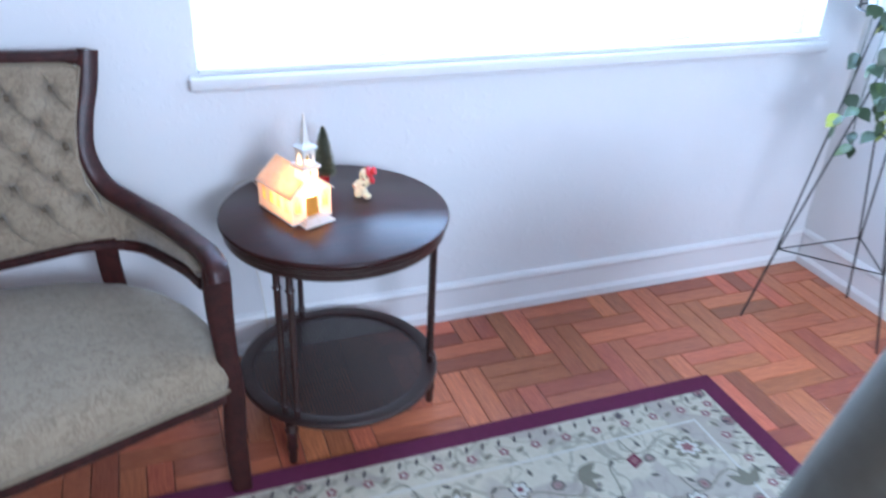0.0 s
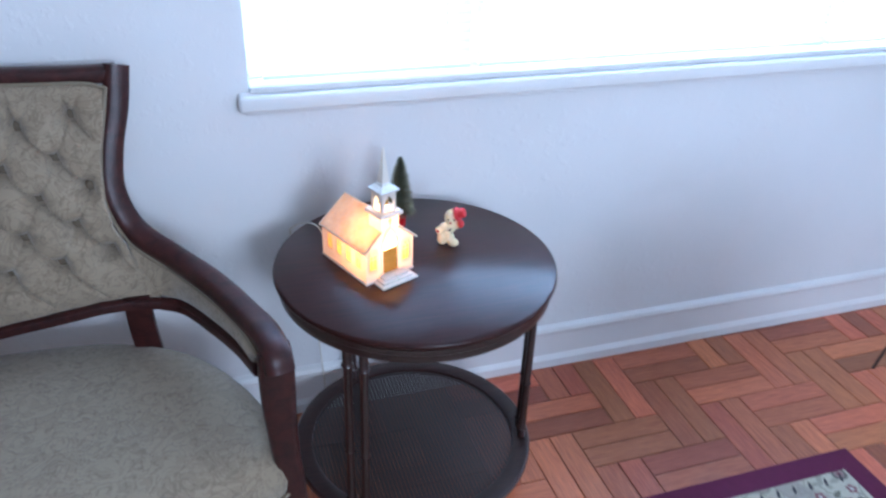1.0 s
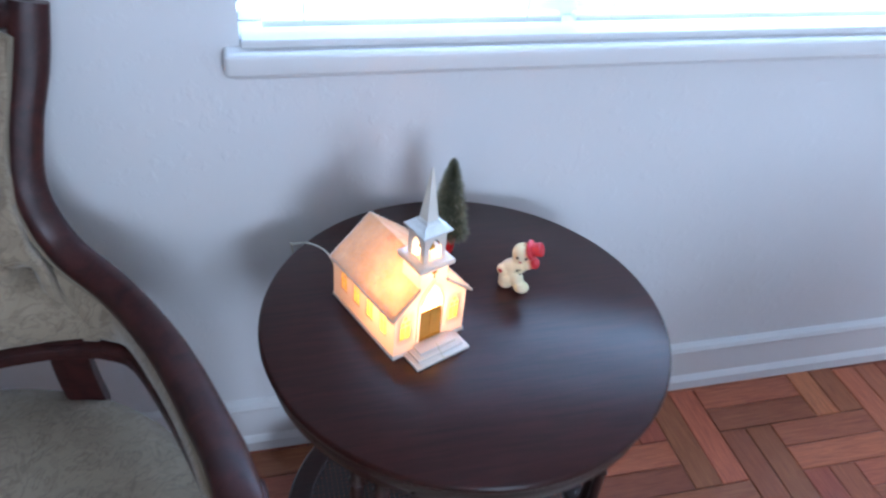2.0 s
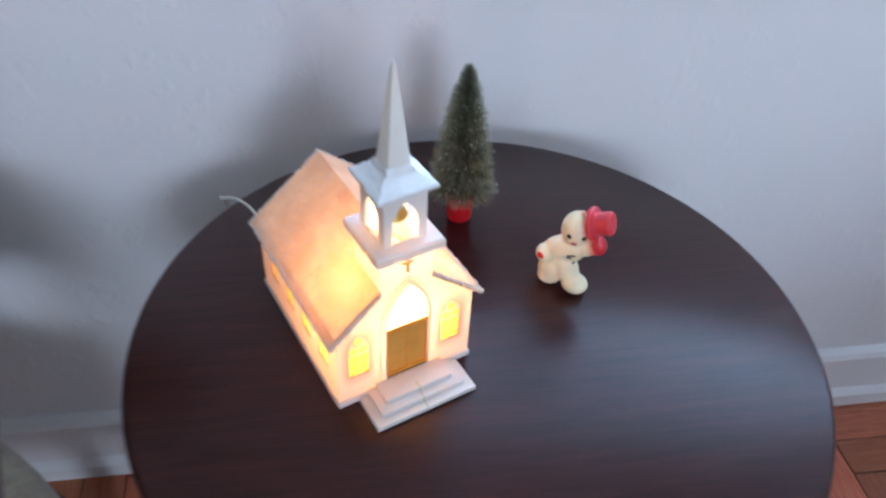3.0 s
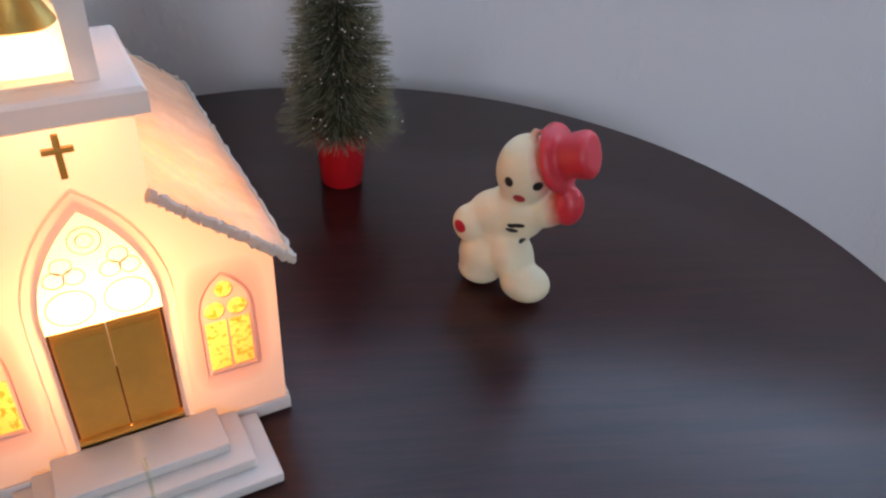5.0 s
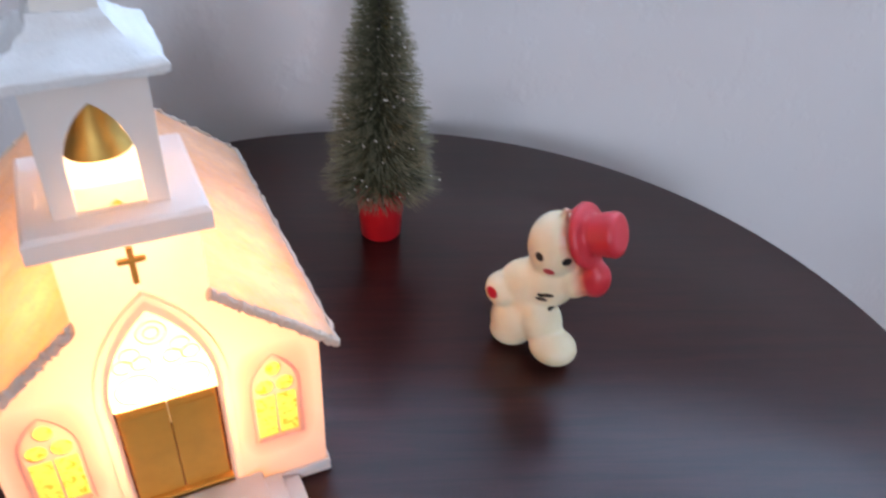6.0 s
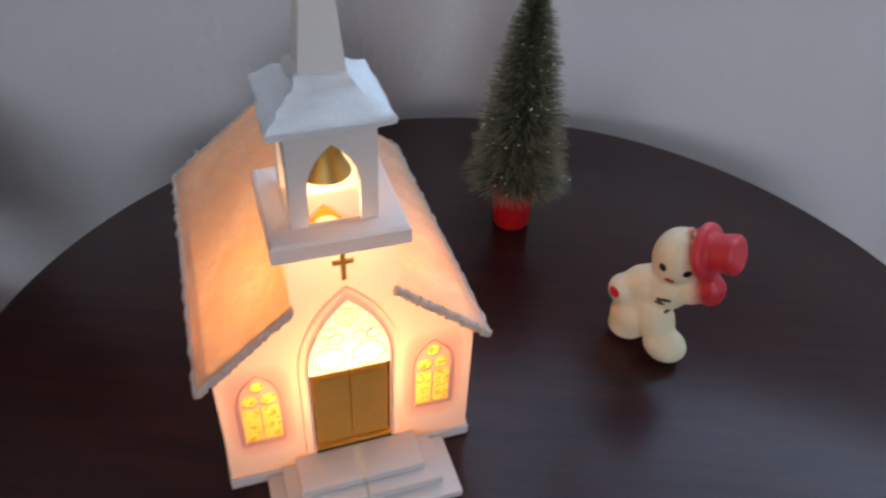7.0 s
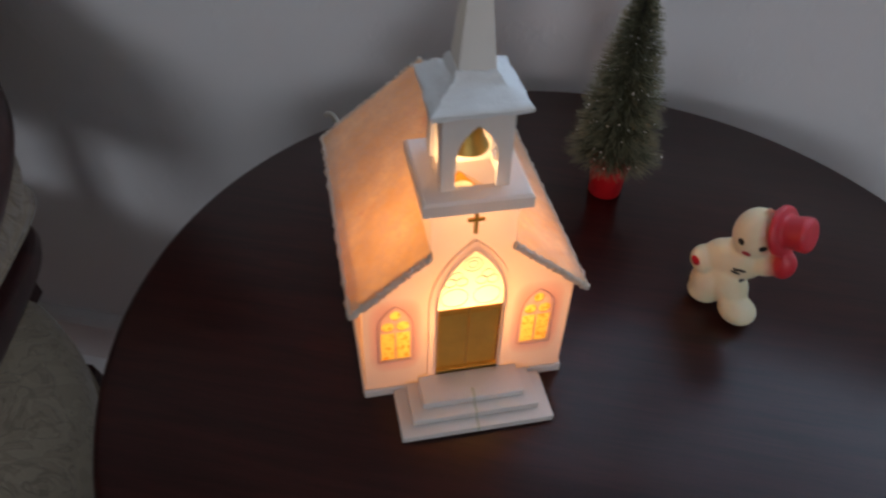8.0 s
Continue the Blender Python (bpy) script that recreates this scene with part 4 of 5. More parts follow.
# ---- snowman candle: one mesh ----
def snowman():
    bm = bmesh.new()

    def blob(c, r, rot=(0, 0, 0), mat=0, seg=24):
        m = Matrix.Translation(Vector(c) * 0.001) @ Euler([radians(a) for a in rot]).to_matrix().to_4x4() @ Matrix.Diagonal((*[k * 0.001 for k in r], 1))
        res = bmesh.ops.create_uvsphere(bm, u_segments=seg, v_segments=seg // 2, radius=1.0, matrix=m)
        for f in {f for v in res["verts"] for f in v.link_faces}:
            f.material_index = mat

    def drum(c0, c1, r0, r1, mat=0, seg=28):
        a, b = Vector(c0) * 0.001, Vector(c1) * 0.001
        q = (b - a).to_track_quat("Z", "Y").to_matrix().to_4x4()
        l = (b - a).length
        prof = [(0, 0), (r0 * 0.82, 0), (r0, l * 0.12), ((r0 + r1) / 2, l * 0.5), (r1, l * 0.88), (r1 * 0.82, l), (0, l)]
        rings = []
        for r, z in prof:
            r *= 1 if r == 0 else 0.001
            n = 1 if r == 0 else seg
            rings.append([bm.verts.new(a + q.to_3x3() @ Vector((r * math.cos(2 * math.pi * i / seg), r * math.sin(2 * math.pi * i / seg), z))) for i in range(n)])
        for p, s in zip(rings, rings[1:]):
            for i in range(seg):
                j = (i + 1) % seg
                if len(p) == 1:
                    f = bm.faces.new((p[0], s[i], s[j]))
                elif len(s) == 1:
                    f = bm.faces.new((p[i], p[j], s[0]))
                else:
                    f = bm.faces.new((p[i], p[j], s[j], s[i]))
                f.material_index = mat

    # x along the face, y away from the viewer, z up, from the middle of the eyes
    blob((-2, 10.5, 0.8), (13.3, 13, 16.0), (0, 8, 0))
    blob((-5, 12, -21), (14, 11.5, 15), (0, 24, 0))
    blob((-15, 10, -23.5), (14, 9.8, 11), (0, -28, 0))
    blob((-25, 7, -29.5), (9.2, 8.4, 9.2))
    blob((-13, 11, -34), (13, 10.5, 11))
    blob((-18.5, 8, -45), (12.8, 12, 13.5), (0, 10, 0))
    blob((-6, 7, -42), (10.5, 11, 14), (0, -25, 0))
    blob((3, 1, -51.5), (12, 11, 8), (0, 8, 0))
    blob((-20, 6, -52), (11, 10, 7))
    blob((8, 11, -17), (10.5, 8.5, 8.5), (0, -30, 0))
    blob((17.5, 9, -12), (7.5, 7, 9.5))
    drum((9.2, 11, 8.0), (13.7, 10.2, 9.8), 15.0, 14.5)
    drum((11.5, 10.5, 9.5), (26.5, 8.5, 14.5), 8.8, 10.4)
    drum((-0.5, 9.5, 13), (1.5, 9.5, 21), 2.2, 1.8)
    me = mesh_of("snowman_candle", bm, WAX)
    smooth(me, 50)
    ob = new("snowman_candle", me)
    rm = ob.modifiers.new("one_piece", "REMESH")
    rm.mode, rm.voxel_size, rm.use_smooth_shade = "VOXEL", 0.0009, True
    sm = ob.modifiers.new("soften", "SMOOTH")
    sm.factor, sm.iterations = 0.5, 16
    ob.matrix_world = pose(0.3306, 1.7318, TH + 0.0610, 0, 0, -27) @ Matrix(((1.0, 0, -0.06, 0), (0, 1.0, -0.10, 0), (0, 0, 1.02, 0), (0, 0, 0, 1)))
    tagged(ob, "cream wax snowman candle with a red top hat on the table", "candle")


snowman()


# ---- tufted settee ----
def settee():
    MX = -0.61
    st = thing("tufted_settee", pose(0, 0, 0), "tufted beige damask settee with a carved mahogany frame", "sofa")
    sit = lambda z: z if z < 0.62 else 0.62 + (z - 0.62) * 0.945

    def drawn(pts):
        """The arm's front end set back towards the wall, and the back lowered."""
        out = []
        for x, y, z in pts:
            w = max(0.0, min(1.0, (1.60 - y) / 0.17))
            out.append((x - 0.006 * w, y + 0.030 * w, sit(z)))
        return out

    mir = lambda pts: [Vector((2 * MX - p.x, p.y, p.z)) for p in reversed(pts)]
    up_r = [(-0.082, 1.420, 0.636), (-0.110, 1.53, 0.635), (-0.155, 1.672, 0.613), (-0.210, 1.786, 0.606), (-0.278, 1.838, 0.647), (-0.314, 1.858, 0.732), (-0.310, 1.880, 0.82), (-0.293, 1.903, 0.90), (-0.283, 1.920, 0.948)]
    lo_r = [(-0.078, 1.440, 0.598), (-0.105, 1.54, 0.586), (-0.147, 1.662, 0.562), (-0.194, 1.769, 0.540), (-0.236, 1.794, 0.543), (-0.258, 1.795, 0.548), (-0.301, 1.796, 0.552), (-0.328, 1.793, 0.554), (-0.350, 1.790, 0.555)]
    top_mid = [(-0.32, 1.925, 0.957), (-0.40, 1.926, 0.960), (-0.50, 1.927, 0.963), (MX, 1.928, 0.964)]
    low_mid = [(-0.378, 1.7905, 0.551), (-0.42, 1.791, 0.545), (-0.49, 1.792, 0.536), (MX, 1.793, 0.520)]
    up_r, lo_r, top_mid, low_mid = drawn(up_r), drawn(lo_r), drawn(top_mid), drawn(low_mid)
    U1, L1 = spline(up_r, 10), spline(lo_r, 10)
    U2, L2 = spline([up_r[-1]] + top_mid, 26)[1:], spline([lo_r[-1]] + low_mid, 26)[1:]
    U, Lw = U1 + U2, L1 + L2
    U, Lw = U + mir(U)[1:], Lw + mir(Lw)[1:]
    # buttons in a diamond lattice
    buttons = []
    for r in range(5):
        x = -0.351 + 0.009 * r - (0.0435 if r % 2 else 0.0)
        while x > MX + 0.02:
            z = 0.882 - 0.0605 * r + 0.13 * (x + 0.351)
            buttons += [(x, z), (2 * MX - x, z)]
            x -= 0.0885

    ease = lambda q: (lambda c: c * c * (3 - 2 * c))(max(0.0, min(1.0, q)))

    def dent(x, z):
        d, near = 0.0, 0.0
        for bx, bz in buttons:
            q = math.hypot(x - bx, z - bz)
            d -= 0.024 * math.exp(-(q / 0.0150) ** 2) + 0.012 * math.exp(-(q / 0.034) ** 2)
            near = max(near, math.exp(-(q / 0.030) ** 2))
        # folds along the diagonals between the buttons
        x = max(x, 2 * MX - x)
        r = (0.882 + 0.13 * (x + 0.351) - z) / 0.0605
        c = (x + 0.351 - 0.009 * r) / 0.0885
        a, b = c + r / 2, c - r / 2
        for q, deep in ((a, 0.002), (b, 0.009 if r > 0 else 0.0), (c, 0.009 if r < 0 else 0.0)):
            f = abs(q - round(q))
            d -= (deep + (0.006 * near if deep else 0.0)) * math.exp(-(f / 0.036) ** 2)
        return d

    def padded(name, bm, towards, label=""):
        """A sheet given thickness on the side away from the sitter."""
        bmesh.ops.recalc_face_normals(bm, faces=bm.faces)
        facing = sum(f.normal.dot(towards) for f in bm.faces)
        ob = part(name, bm, FABRIC, st, label)
        sol = ob.modifiers.new("thick", "SOLIDIFY")
        sol.thickness, sol.offset, sol.use_rim = 0.03, (-1 if facing > 0 else 1), True
        return ob

    def between(table, q):
        for (q0, v0), (q1, v1) in zip(table, table[1:]):
            if q <= q1:
                k = ease((q - q0) / (q1 - q0)) * 0.5 + max(0.0, (q - q0) / (q1 - q0)) * 0.5
                return v0 + (v1 - v0) * k
        return table[-1][1]

    # the back: side edge by height, lower and upper edge by distance from the middle
    side_x = [(0.52, -0.232), (0.545, -0.242), (0.647, -0.286), (0.70, -0.306), (0.75, -0.314), (0.82, -0.310), (0.90, -0.293), (0.95, -0.283)]
    side_x = [(sit(z), x) for z, x in side_x]
    low_z = [(0.0, 0.520), (0.36, 0.536), (0.58, 0.545), (0.85, 0.552), (1.0, 0.545)]
    top_z = [(0.0, 0.964), (0.33, 0.963), (0.64, 0.960), (0.88, 0.957), (1.0, 0.948)]
    top_z = [(q, sit(z)) for q, z in top_z]
    NU, NV = 110, 110
    bm = bmesh.new()
    grid = []
    for i in range(-NU, NU + 1):
        q = abs(i) / NU
        row = []
        for k in range(NV + 1):
            t = k / NV
            z = between(low_z, q) * (1 - t) + between(top_z, q) * t
            half = between(side_x, z) - MX
            x = MX + half * i / NU
            d = half * (1 - q)
            y = 1.793 + 0.3247 * (z - 0.55)
            puff = max(0.0, math.sin(math.pi * t)) ** 0.6 * (0.022 + 0.024 * ease(d / 0.10))
            edge = ease(min(t, 1 - t) / 0.10) * ease(d / 0.030)
            row.append(bm.verts.new((x, y - puff - dent(x, z) * edge, z)))
        grid.append(row)
    for r, q in zip(grid, grid[1:]):
        for k in range(NV):
            bm.faces.new((r[k], r[k + 1], q[k + 1], q[k]))
    tree = BVHTree.FromBMesh(bm)
    bk = padded("upholstered_back", bm, Vector((0, -1, 0)), "button tufted damask back")
    # arm pads
    n_arm = 43
    for flip in (False, True):
        bm = bmesh.new()
        grid = []
        for i in range(n_arm):
            u, l = U[i], Lw[i]
            d = U[i + 1] + Lw[i + 1] - U[max(i - 1, 0)] - Lw[max(i - 1, 0)]
            nrm = Vector((-d.y, d.x, 0)).normalized()
            if nrm.x > 0:
                nrm = -nrm
            row = []
            for k in range(13):
                t = k / 12
                p = l.lerp(u, t) + nrm * 0.014 * max(0.0, math.sin(math.pi * t)) ** 0.6
                if flip:
                    p.x = 2 * MX - p.x
                row.append(bm.verts.new(p))
            grid.append(row)
        for r, q in zip(grid, grid[1:]):
            for k in range(12):
                bm.faces.new((r[k], r[k + 1], q[k + 1], q[k]))
        padded("arm_pad", bm, Vector((1 if flip else -1, -0.6, 0)))
    # piping along the frame
    off = Vector((0, -0.008, 0))
    part("piping", sweep([p + off for p in U], oval(0.0042, 0.0042, 6), None, None), WELT, bk)
    # buttons
    for bx, bz in buttons:
        hit = tree.ray_cast(Vector((bx, 1.0, bz)), Vector((0, 1, 0)))[0]
        if hit is None:
            continue
        by = hit.y - 0.0110
        bmb = bmesh.new()
        bmesh.ops.create_uvsphere(bmb, u_segments=14, v_segments=8, radius=1.0, matrix=Matrix.Translation((bx, by, bz)) @ Matrix.Diagonal((0.0115, 0.0085, 0.0115, 1)))
        part("button", bmb, SHADED_BUTTON, bk)
    # wooden rails
    sec = oval(0.0235, 0.018, 14, 3.0)
    rail_r = [(-0.052, 1.374, 0.622), (-0.055, 1.388, 0.648), (-0.064, 1.43, 0.658), (-0.0865, 1.512, 0.650), (-0.140, 1.668, 0.636), (-0.2045, 1.786, 0.634), (-0.270, 1.848, 0.671), (-0.299, 1.874, 0.748), (-0.292, 1.898, 0.83), (-0.272, 1.922, 0.91), (-0.260, 1.940, 0.984)]
    RR = spline(drawn(rail_r), 10)
    for pts in (RR, mir(RR)):
        part("arm_rail", sweep(pts, sec, None, (0.25, -0.8, 0.6)), SOFAWOOD, st, "curved mahogany arm rail")
    tp = spline(drawn([(-0.262, 1.940, 0.968), (-0.34, 1.940, 0.968), (-0.46, 1.941, 0.972), (MX, 1.942, 0.974)]), 8)
    part("top_rail", sweep(tp + mir(tp)[1:], oval(0.020, 0.016, 12, 3.2)), SOFAWOOD, st)
    low = [p + Vector((0, -0.004, -0.012)) for p in Lw]
    part("lower_rail", sweep(low, oval(0.015, 0.012, 10, 3.0)), SOFAWOOD, st)
    # seat
    out_r = [(MX, 1.248), (-0.50, 1.262), (-0.40, 1.295), (-0.303, 1.330), (-0.192, 1.372), (-0.105, 1.402), (-0.066, 1.425), (-0.058, 1.470), (-0.068, 1.535), (-0.105, 1.640), (-0.160, 1.728), (-0.235, 1.800), (-0.34, 1.845), (-0.46, 1.860), (MX, 1.862)]
    sr = spline([(x, y, 0) for x, y in out_r], 6)
    loop = sr + [Vector((2 * MX - p.x, p.y, 0)) for p in reversed(sr)][1:-1]
    cen = Vector((MX, 1.56, 0))
    bm = bmesh.new()
    prof = [(1.0, 0.336), (1.012, 0.350), (1.018, 0.372), (1.008, 0.396), (0.985, 0.414), (0.94, 0.428), (0.86, 0.438), (0.7, 0.447), (0.45, 0.453), (0.2, 0.455)]
    rings = [[bm.verts.new((cen.x + (p.x - cen.x) * k, cen.y + (p.y - cen.y) * k, z)) for p in loop] for k, z in prof]
    n = len(loop)
    for r, q in zip(rings, rings[1:]):
        for i in range(n):
            bm.faces.new((r[i], r[(i + 1) % n], q[(i + 1) % n], q[i]))
    bm.faces.new(rings[-1]), bm.faces.new(rings[0][::-1])
    seat = part("seat", bm, FABRIC, st, "padded damask seat")
    rim = [Vector((cen.x + (p.x - cen.x) * 1.012, cen.y + (p.y - cen.y) * 1.012, 0.338)) for p in loop]
    part("piping", sweep(rim, oval(0.005, 0.005, 6), None, (0, 0, 1), None, True), WELT, seat)
    bm = bmesh.new()
    sk = [(0.985, 0.334), (1.0, 0.330), (1.0, 0.303), (0.985, 0.298), (0.93, 0.298), (0.93, 0.334)]
    rings = [[bm.verts.new((cen.x + (p.x - cen.x) * k, cen.y + (p.y - cen.y) * k, z)) for p in loop] for k, z in sk]
    for r, q in zip(rings, rings[1:] + rings[:1]):
        for i in range(n):
            bm.faces.new((r[i], r[(i + 1) % n], q[(i + 1) % n], q[i]))
    part("seat_rail", bm, SOFAWOOD, st)
    # front posts running down into legs, and short back posts
    post = spline(drawn([(-0.056, 1.402, 0.650), (-0.056, 1.403, 0.61), (-0.056, 1.410, 0.52), (-0.052, 1.408, 0.42), (-0.046, 1.408, 0.36), (-0.046, 1.412, 0.30), (-0.052, 1.428, 0.15), (-0.048, 1.432, 0.0)]), 8)
    fat = lambda t: 1.0 + 0.12 * math.sin(9 * t) - 0.32 * max(0, t - 0.5)
    for pts in (post, mir(post)[::-1]):
        part("front_leg", sweep(pts, oval(0.026, 0.024, 14, 4.0), None, (0, 1, 0), fat), SOFAWOOD, st, "mahogany arm post running down into the leg")
    bp = spline([(-0.286, 1.800, 0.556), (-0.286, 1.806, 0.48), (-0.280, 1.815, 0.40)], 6)
    bl = spline([(-0.24, 1.80, 0.30), (-0.235, 1.84, 0.16), (-0.225, 1.90, 0.0)], 6)
    for a, b in ((bp, bl), (mir(bp), mir(bl)[::-1])):
        part("back_post", sweep(a, oval(0.026, 0.016, 12, 4.0), None, (0, 1, 0)), SOFAWOOD, st)
        part("back_leg", sweep(b, oval(0.02, 0.02, 10, 4.0), None, (0, 1, 0)), SOFAWOOD, st)


settee()


# ---- grey armchair at the edge of the rug ----
def armchair(m):
    ac = thing("upholstered_armchair", m, "grey green upholstered armchair with a rounded back", "chair")
    bm = box((-0.34, -0.09, 0.16), (0.34, 0.09, 0.96), 0.075, 5)
    for v in bm.verts:
        v.co.x *= 1.0 - 0.34 * max(0.0, v.co.z - 0.2)
    bmesh.ops.rotate(bm, cent=(0, 0, 0.16), matrix=Matrix.Rotation(radians(-10), 3, "X"), verts=bm.verts)
    part("backrest", bm, GREYFAB, ac)
    part("seat", box((-0.33, 0.06, 0.16), (0.33, 0.68, 0.43), 0.06, 4), GREYFAB, ac)
    for x in (-0.27, 0.27):
        for y in (0.0, 0.62):
            part("leg", lathe([(0, 0), (0.014, 0), (0.022, 0.17), (0, 0.17)], 12, (x, y)), MAHOG, ac)


armchair(pose(0.915, 0.60, 0, 0, 0, 180))


# ---- wire plant stand with a trailing plant ----
def plant_stand():
    ps = thing("plant_stand", pose(0, 0, 0), "black bent wire plant stand in the corner", "plant stand")
    topc = Vector((1.965, 1.71, 1.02))
    feet = ((1.667, 1.738, 0), (2.125, 1.72, 0), (1.95, 1.42, 0))
    for f in feet:
        f = Vector(f)
        side = Vector((-(f.y - topc.y), f.x - topc.x, 0)).normalized()
        hub = f.lerp(topc, 0.25)
        bm = sweep([f, hub], oval(0.0036, 0.0036, 8))
        for s in (-0.055, 0.055):
            e = topc + (f - topc).normalized() * 0.12 + side * s
            e.z = topc.z
            sweep([hub + side * 0.003 * (1 if s > 0 else -1), e], oval(0.003, 0.003, 8), bm)
        part("leg", bm, WIRE, ps)
    hubs = [Vector(f).lerp(topc, 0.25) for f in feet]
    for a, b in zip(hubs, hubs[1:] + hubs[:1]):
        part("brace", sweep([a, b], oval(0.0026, 0.0026, 8)), WIRE, ps)
    for z, r in ((1.02, 0.135), (1.16, 0.15)):
        pts = [topc + Vector((r * math.cos(2 * math.pi * i / 40), r * math.sin(2 * math.pi * i / 40), z - 1.02)) for i in range(40)]
        part("hoop", sweep(pts, oval(0.003, 0.003, 8), None, (0, 0, 1), None, True), WIRE, ps)
    for a in (30, 150, 270):
        ca, sa = math.cos(radians(a)), math.sin(radians(a))
        part("upright", sweep([topc + Vector((0.135 * ca, 0.135 * sa, 0)), topc + Vector((0.15 * ca, 0.15 * sa, 0.14))], oval(0.003, 0.003, 8)), WIRE, ps)
    pl = thing("trailing_pothos_plant", pose(topc.x, topc.y, 1.0235), "trailing pothos with dark green and yellow leaves, white pot", "plant")
    part("pot", lathe([(0, 0), (0.10, 0), (0.11, 0.01), (0.13, 0.15), (0.138, 0.17), (0.128, 0.172), (0.12, 0.15), (0, 0.15)], 40), TERRA, pl)
    part("soil", lathe([(0, 0.152), (0.118, 0.151)], 24), SOIL, pl)
    rng = random.Random(8)
    bm = bmesh.new()
    n = 7
    rows = []
    for i in range(n + 1):
        t = i / n
        w = 0.5 * math.sin(math.pi * min(1, t * 1.02) ** 0.72) * 0.85
        rows.append([bm.verts.new((s * w, t, -0.22 * t * t + 0.10 * abs(s) * w)) for s in (-1, 0, 1)])
    for p, q in zip(rows, rows[1:]):
        for k in range(2):
            bm.faces.new((p[k], p[k + 1], q[k + 1], q[k]))
    bmesh.ops.remove_doubles(bm, verts=bm.verts, dist=1e-4)
    leaf_me = mesh_of("leaf", bm, LEAF)
    smooth(leaf_me, 60)
    for v in range(12):
        a = radians(rng.uniform(190, 262)) if v < 10 else rng.uniform(0, 6.28)
        ca, sa = math.cos(a), math.sin(a)
        drop = rng.uniform(0.24, 0.52) if v < 10 else 0.15
        pts = spline([(0.06 * ca, 0.06 * sa, 0.155), (0.13 * ca, 0.13 * sa, 0.20), (0.17 * ca, 0.17 * sa, 0.10), (0.175 * ca + rng.uniform(-.02, .02), 0.175 * sa, -0.5 * drop), (0.17 * ca + rng.uniform(-.04, .04), 0.17 * sa, 0.1 - drop)], 8)
        vine = part("vine", sweep(pts, oval(0.0016, 0.0016, 6)), LEAF, pl)
        for i in range(3, len(pts), 3):
            for _ in range(rng.choice((1, 2, 2))):
                lf = new("leaf", leaf_me)
                lf.parent = vine
                s = rng.uniform(0.036, 0.062)
                az = a + rng.uniform(-1.7, 1.7) - math.pi / 2
                lf.matrix_basis = Matrix.Translation(pts[i]) @ Euler((radians(rng.uniform(-75, -20)), radians(rng.uniform(-30, 30)), az)).to_matrix().to_4x4() @ Matrix.Diagonal((s, s, s, 1))


plant_stand()


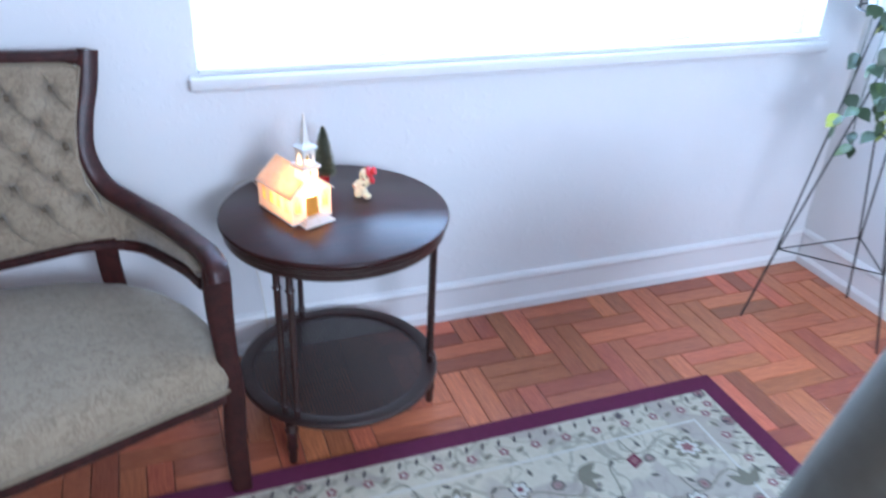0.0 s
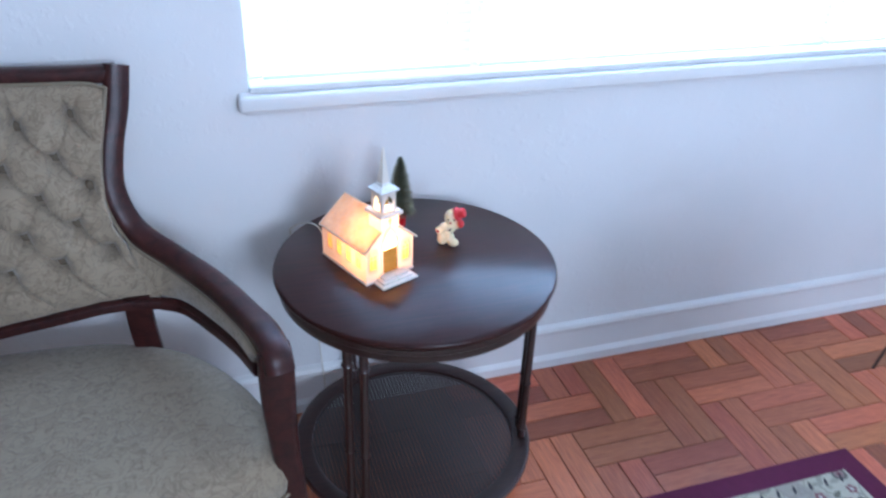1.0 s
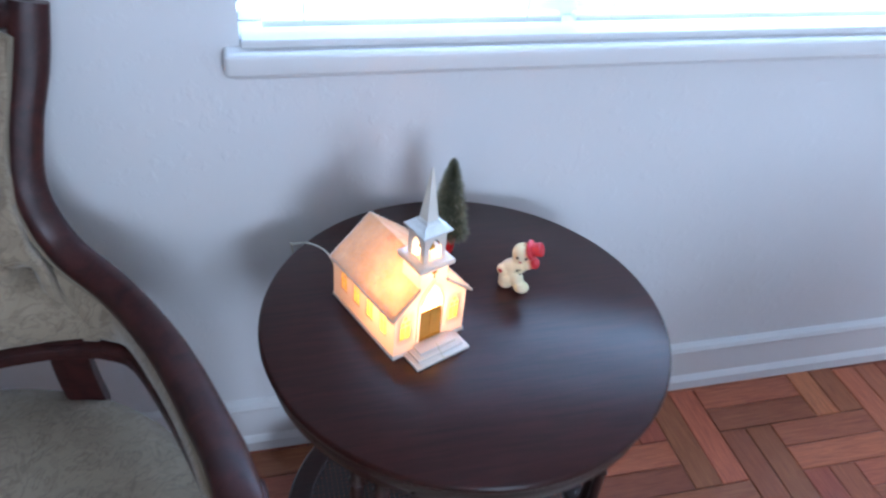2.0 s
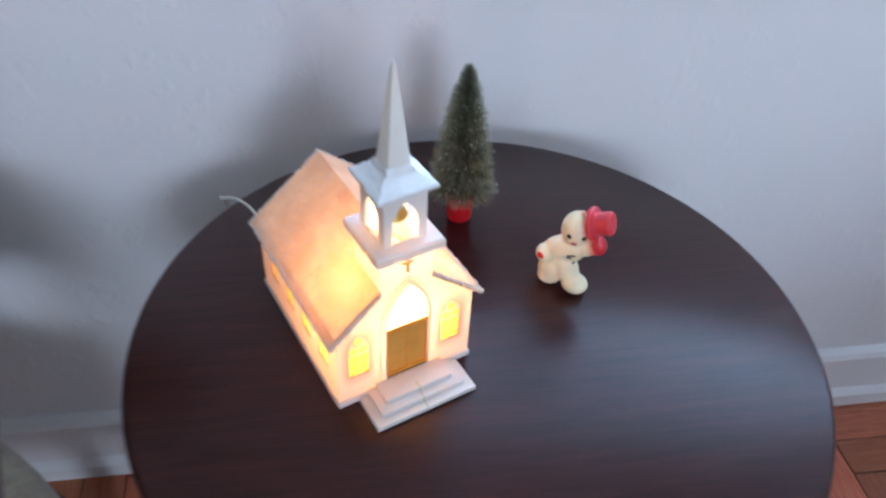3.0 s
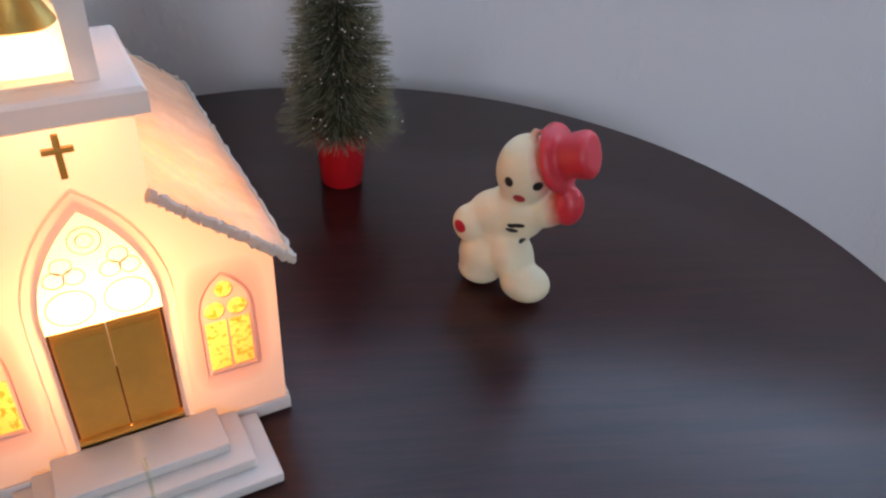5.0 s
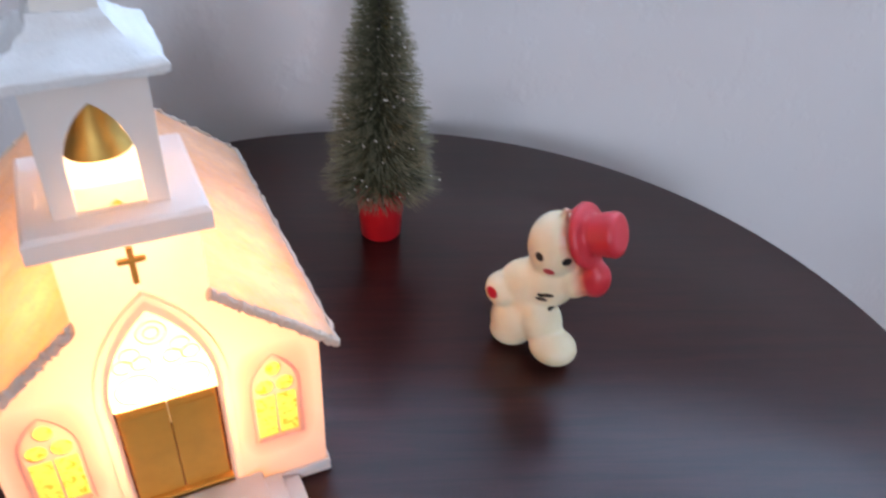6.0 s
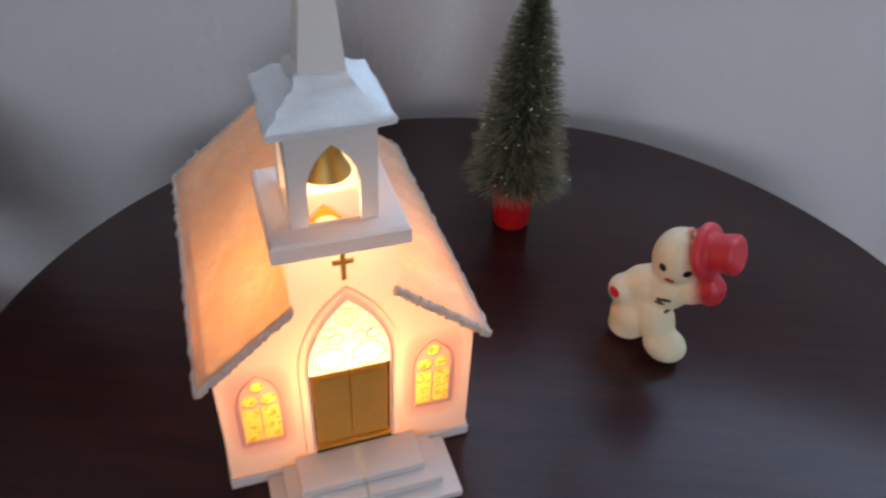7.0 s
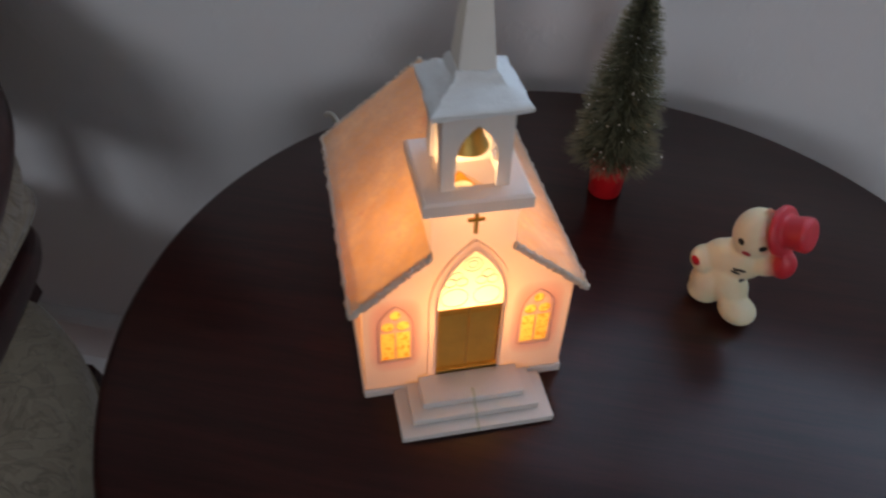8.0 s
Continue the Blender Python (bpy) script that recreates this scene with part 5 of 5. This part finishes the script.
# ---- parquet blocks: pairs laid in a herringbone ----
def parquet():
    w, l, gap, th = 0.064, 0.256, 0.0012, 0.006
    u = 2 * w
    px, py = 0.559, 1.740

    def block(bm, x, y, along):
        a, b = (l, w) if along else (w, l)
        x0, x1, y0, y1 = max(x + gap, X0), min(x + a - gap, X1 - 0.001), max(y + gap, Y0), min(y + b - gap, Y1 - 0.001)
        if x1 - x0 < 0.004 or y1 - y0 < 0.004:
            return None
        return x0, y0, x1, y1

    def bevelled(bm, x0, y0, x1, y1, dz=0.0):
        e = 0.0012
        lo = [bm.verts.new((x, y, -th)) for x, y in ((x0, y0), (x1, y0), (x1, y1), (x0, y1))]
        md = [bm.verts.new((x, y, dz - 0.0009)) for x, y in ((x0, y0), (x1, y0), (x1, y1), (x0, y1))]
        hi = [bm.verts.new((x, y, dz)) for x, y in ((x0 + e, y0 + e), (x1 - e, y0 + e), (x1 - e, y1 - e), (x0 + e, y1 - e))]
        for p, q in ((lo, md), (md, hi)):
            for i in range(4):
                bm.faces.new((p[i], p[(i + 1) % 4], q[(i + 1) % 4], q[i]))
        bm.faces.new(hi)

    bm = bmesh.new()
    bevelled(bm, -l / 2 + gap, -w / 2 + gap, l / 2 - gap, w / 2 - gap)
    full = mesh_of("parquet_block", bm, PARQ)
    rest = bmesh.new()
    rng = random.Random(3)
    n = 0
    for cx in range(-40, 20):
        for cy in range(-36, 8):
            s = (cx + cy) % 4
            x, y = px + cx * u, py + cy * u
            if s == 0:
                cells = [(x, y, True), (x, y + w, True)]
            elif s == 2:
                cells = [(x, y, False), (x + w, y, False)]
            else:
                continue
            for bx, by, along in cells:
                r = block(None, bx, by, along)
                if not r:
                    continue
                near = r[0] > -0.45 and r[1] > 1.05
                whole = abs((r[2] - r[0]) * (r[3] - r[1]) - (l - 2 * gap) * (w - 2 * gap)) < 1e-5
                if near and n < 300:
                    if whole:
                        ob = new("parquet_block", full)
                        ob.matrix_world = pose((r[0] + r[2]) / 2, (r[1] + r[3]) / 2, rng.uniform(-0.0004, 0), 0, 0, (0 if along else 90) + rng.choice((0, 180)))
                    else:
                        b2 = bmesh.new()
                        mx, my = (r[0] + r[2]) / 2, (r[1] + r[3]) / 2
                        if along:
                            bevelled(b2, r[0] - mx, r[1] - my, r[2] - mx, r[3] - my)
                        else:
                            bevelled(b2, r[1] - my, r[0] - mx, r[3] - my, r[2] - mx)
                        ob = new("parquet_block", mesh_of("parquet_block", b2, PARQ))
                        ob.matrix_world = pose(mx, my, 0, 0, 0, 0 if along else 90)
                    ob.parent = floor
                    n += 1
                else:
                    bevelled(rest, *r)
    tagged(part("parquet_blocks", rest, PARQ_REST, floor, "herringbone parquet blocks", False), kind="stuff")


def parquet_rest():
    n = Nodes("parquet_wood_far")
    isl = n.add("ShaderNodeNewGeometry").outputs["Random Per Island"]
    v = n.coord("Object", (20, 20, 20))
    g = n.noise(v, 3.0, 5)
    col = n.ramp(n.math("ADD", n.math("MULTIPLY", g, 0.5), n.math("MULTIPLY", isl, 0.5)), (0.25, (0.30, 0.080, 0.040)), (0.75, (0.58, 0.19, 0.088)))
    n.base(Base_Color=col, Roughness=0.33)
    return n.m


PARQ_REST = parquet_rest()
parquet()
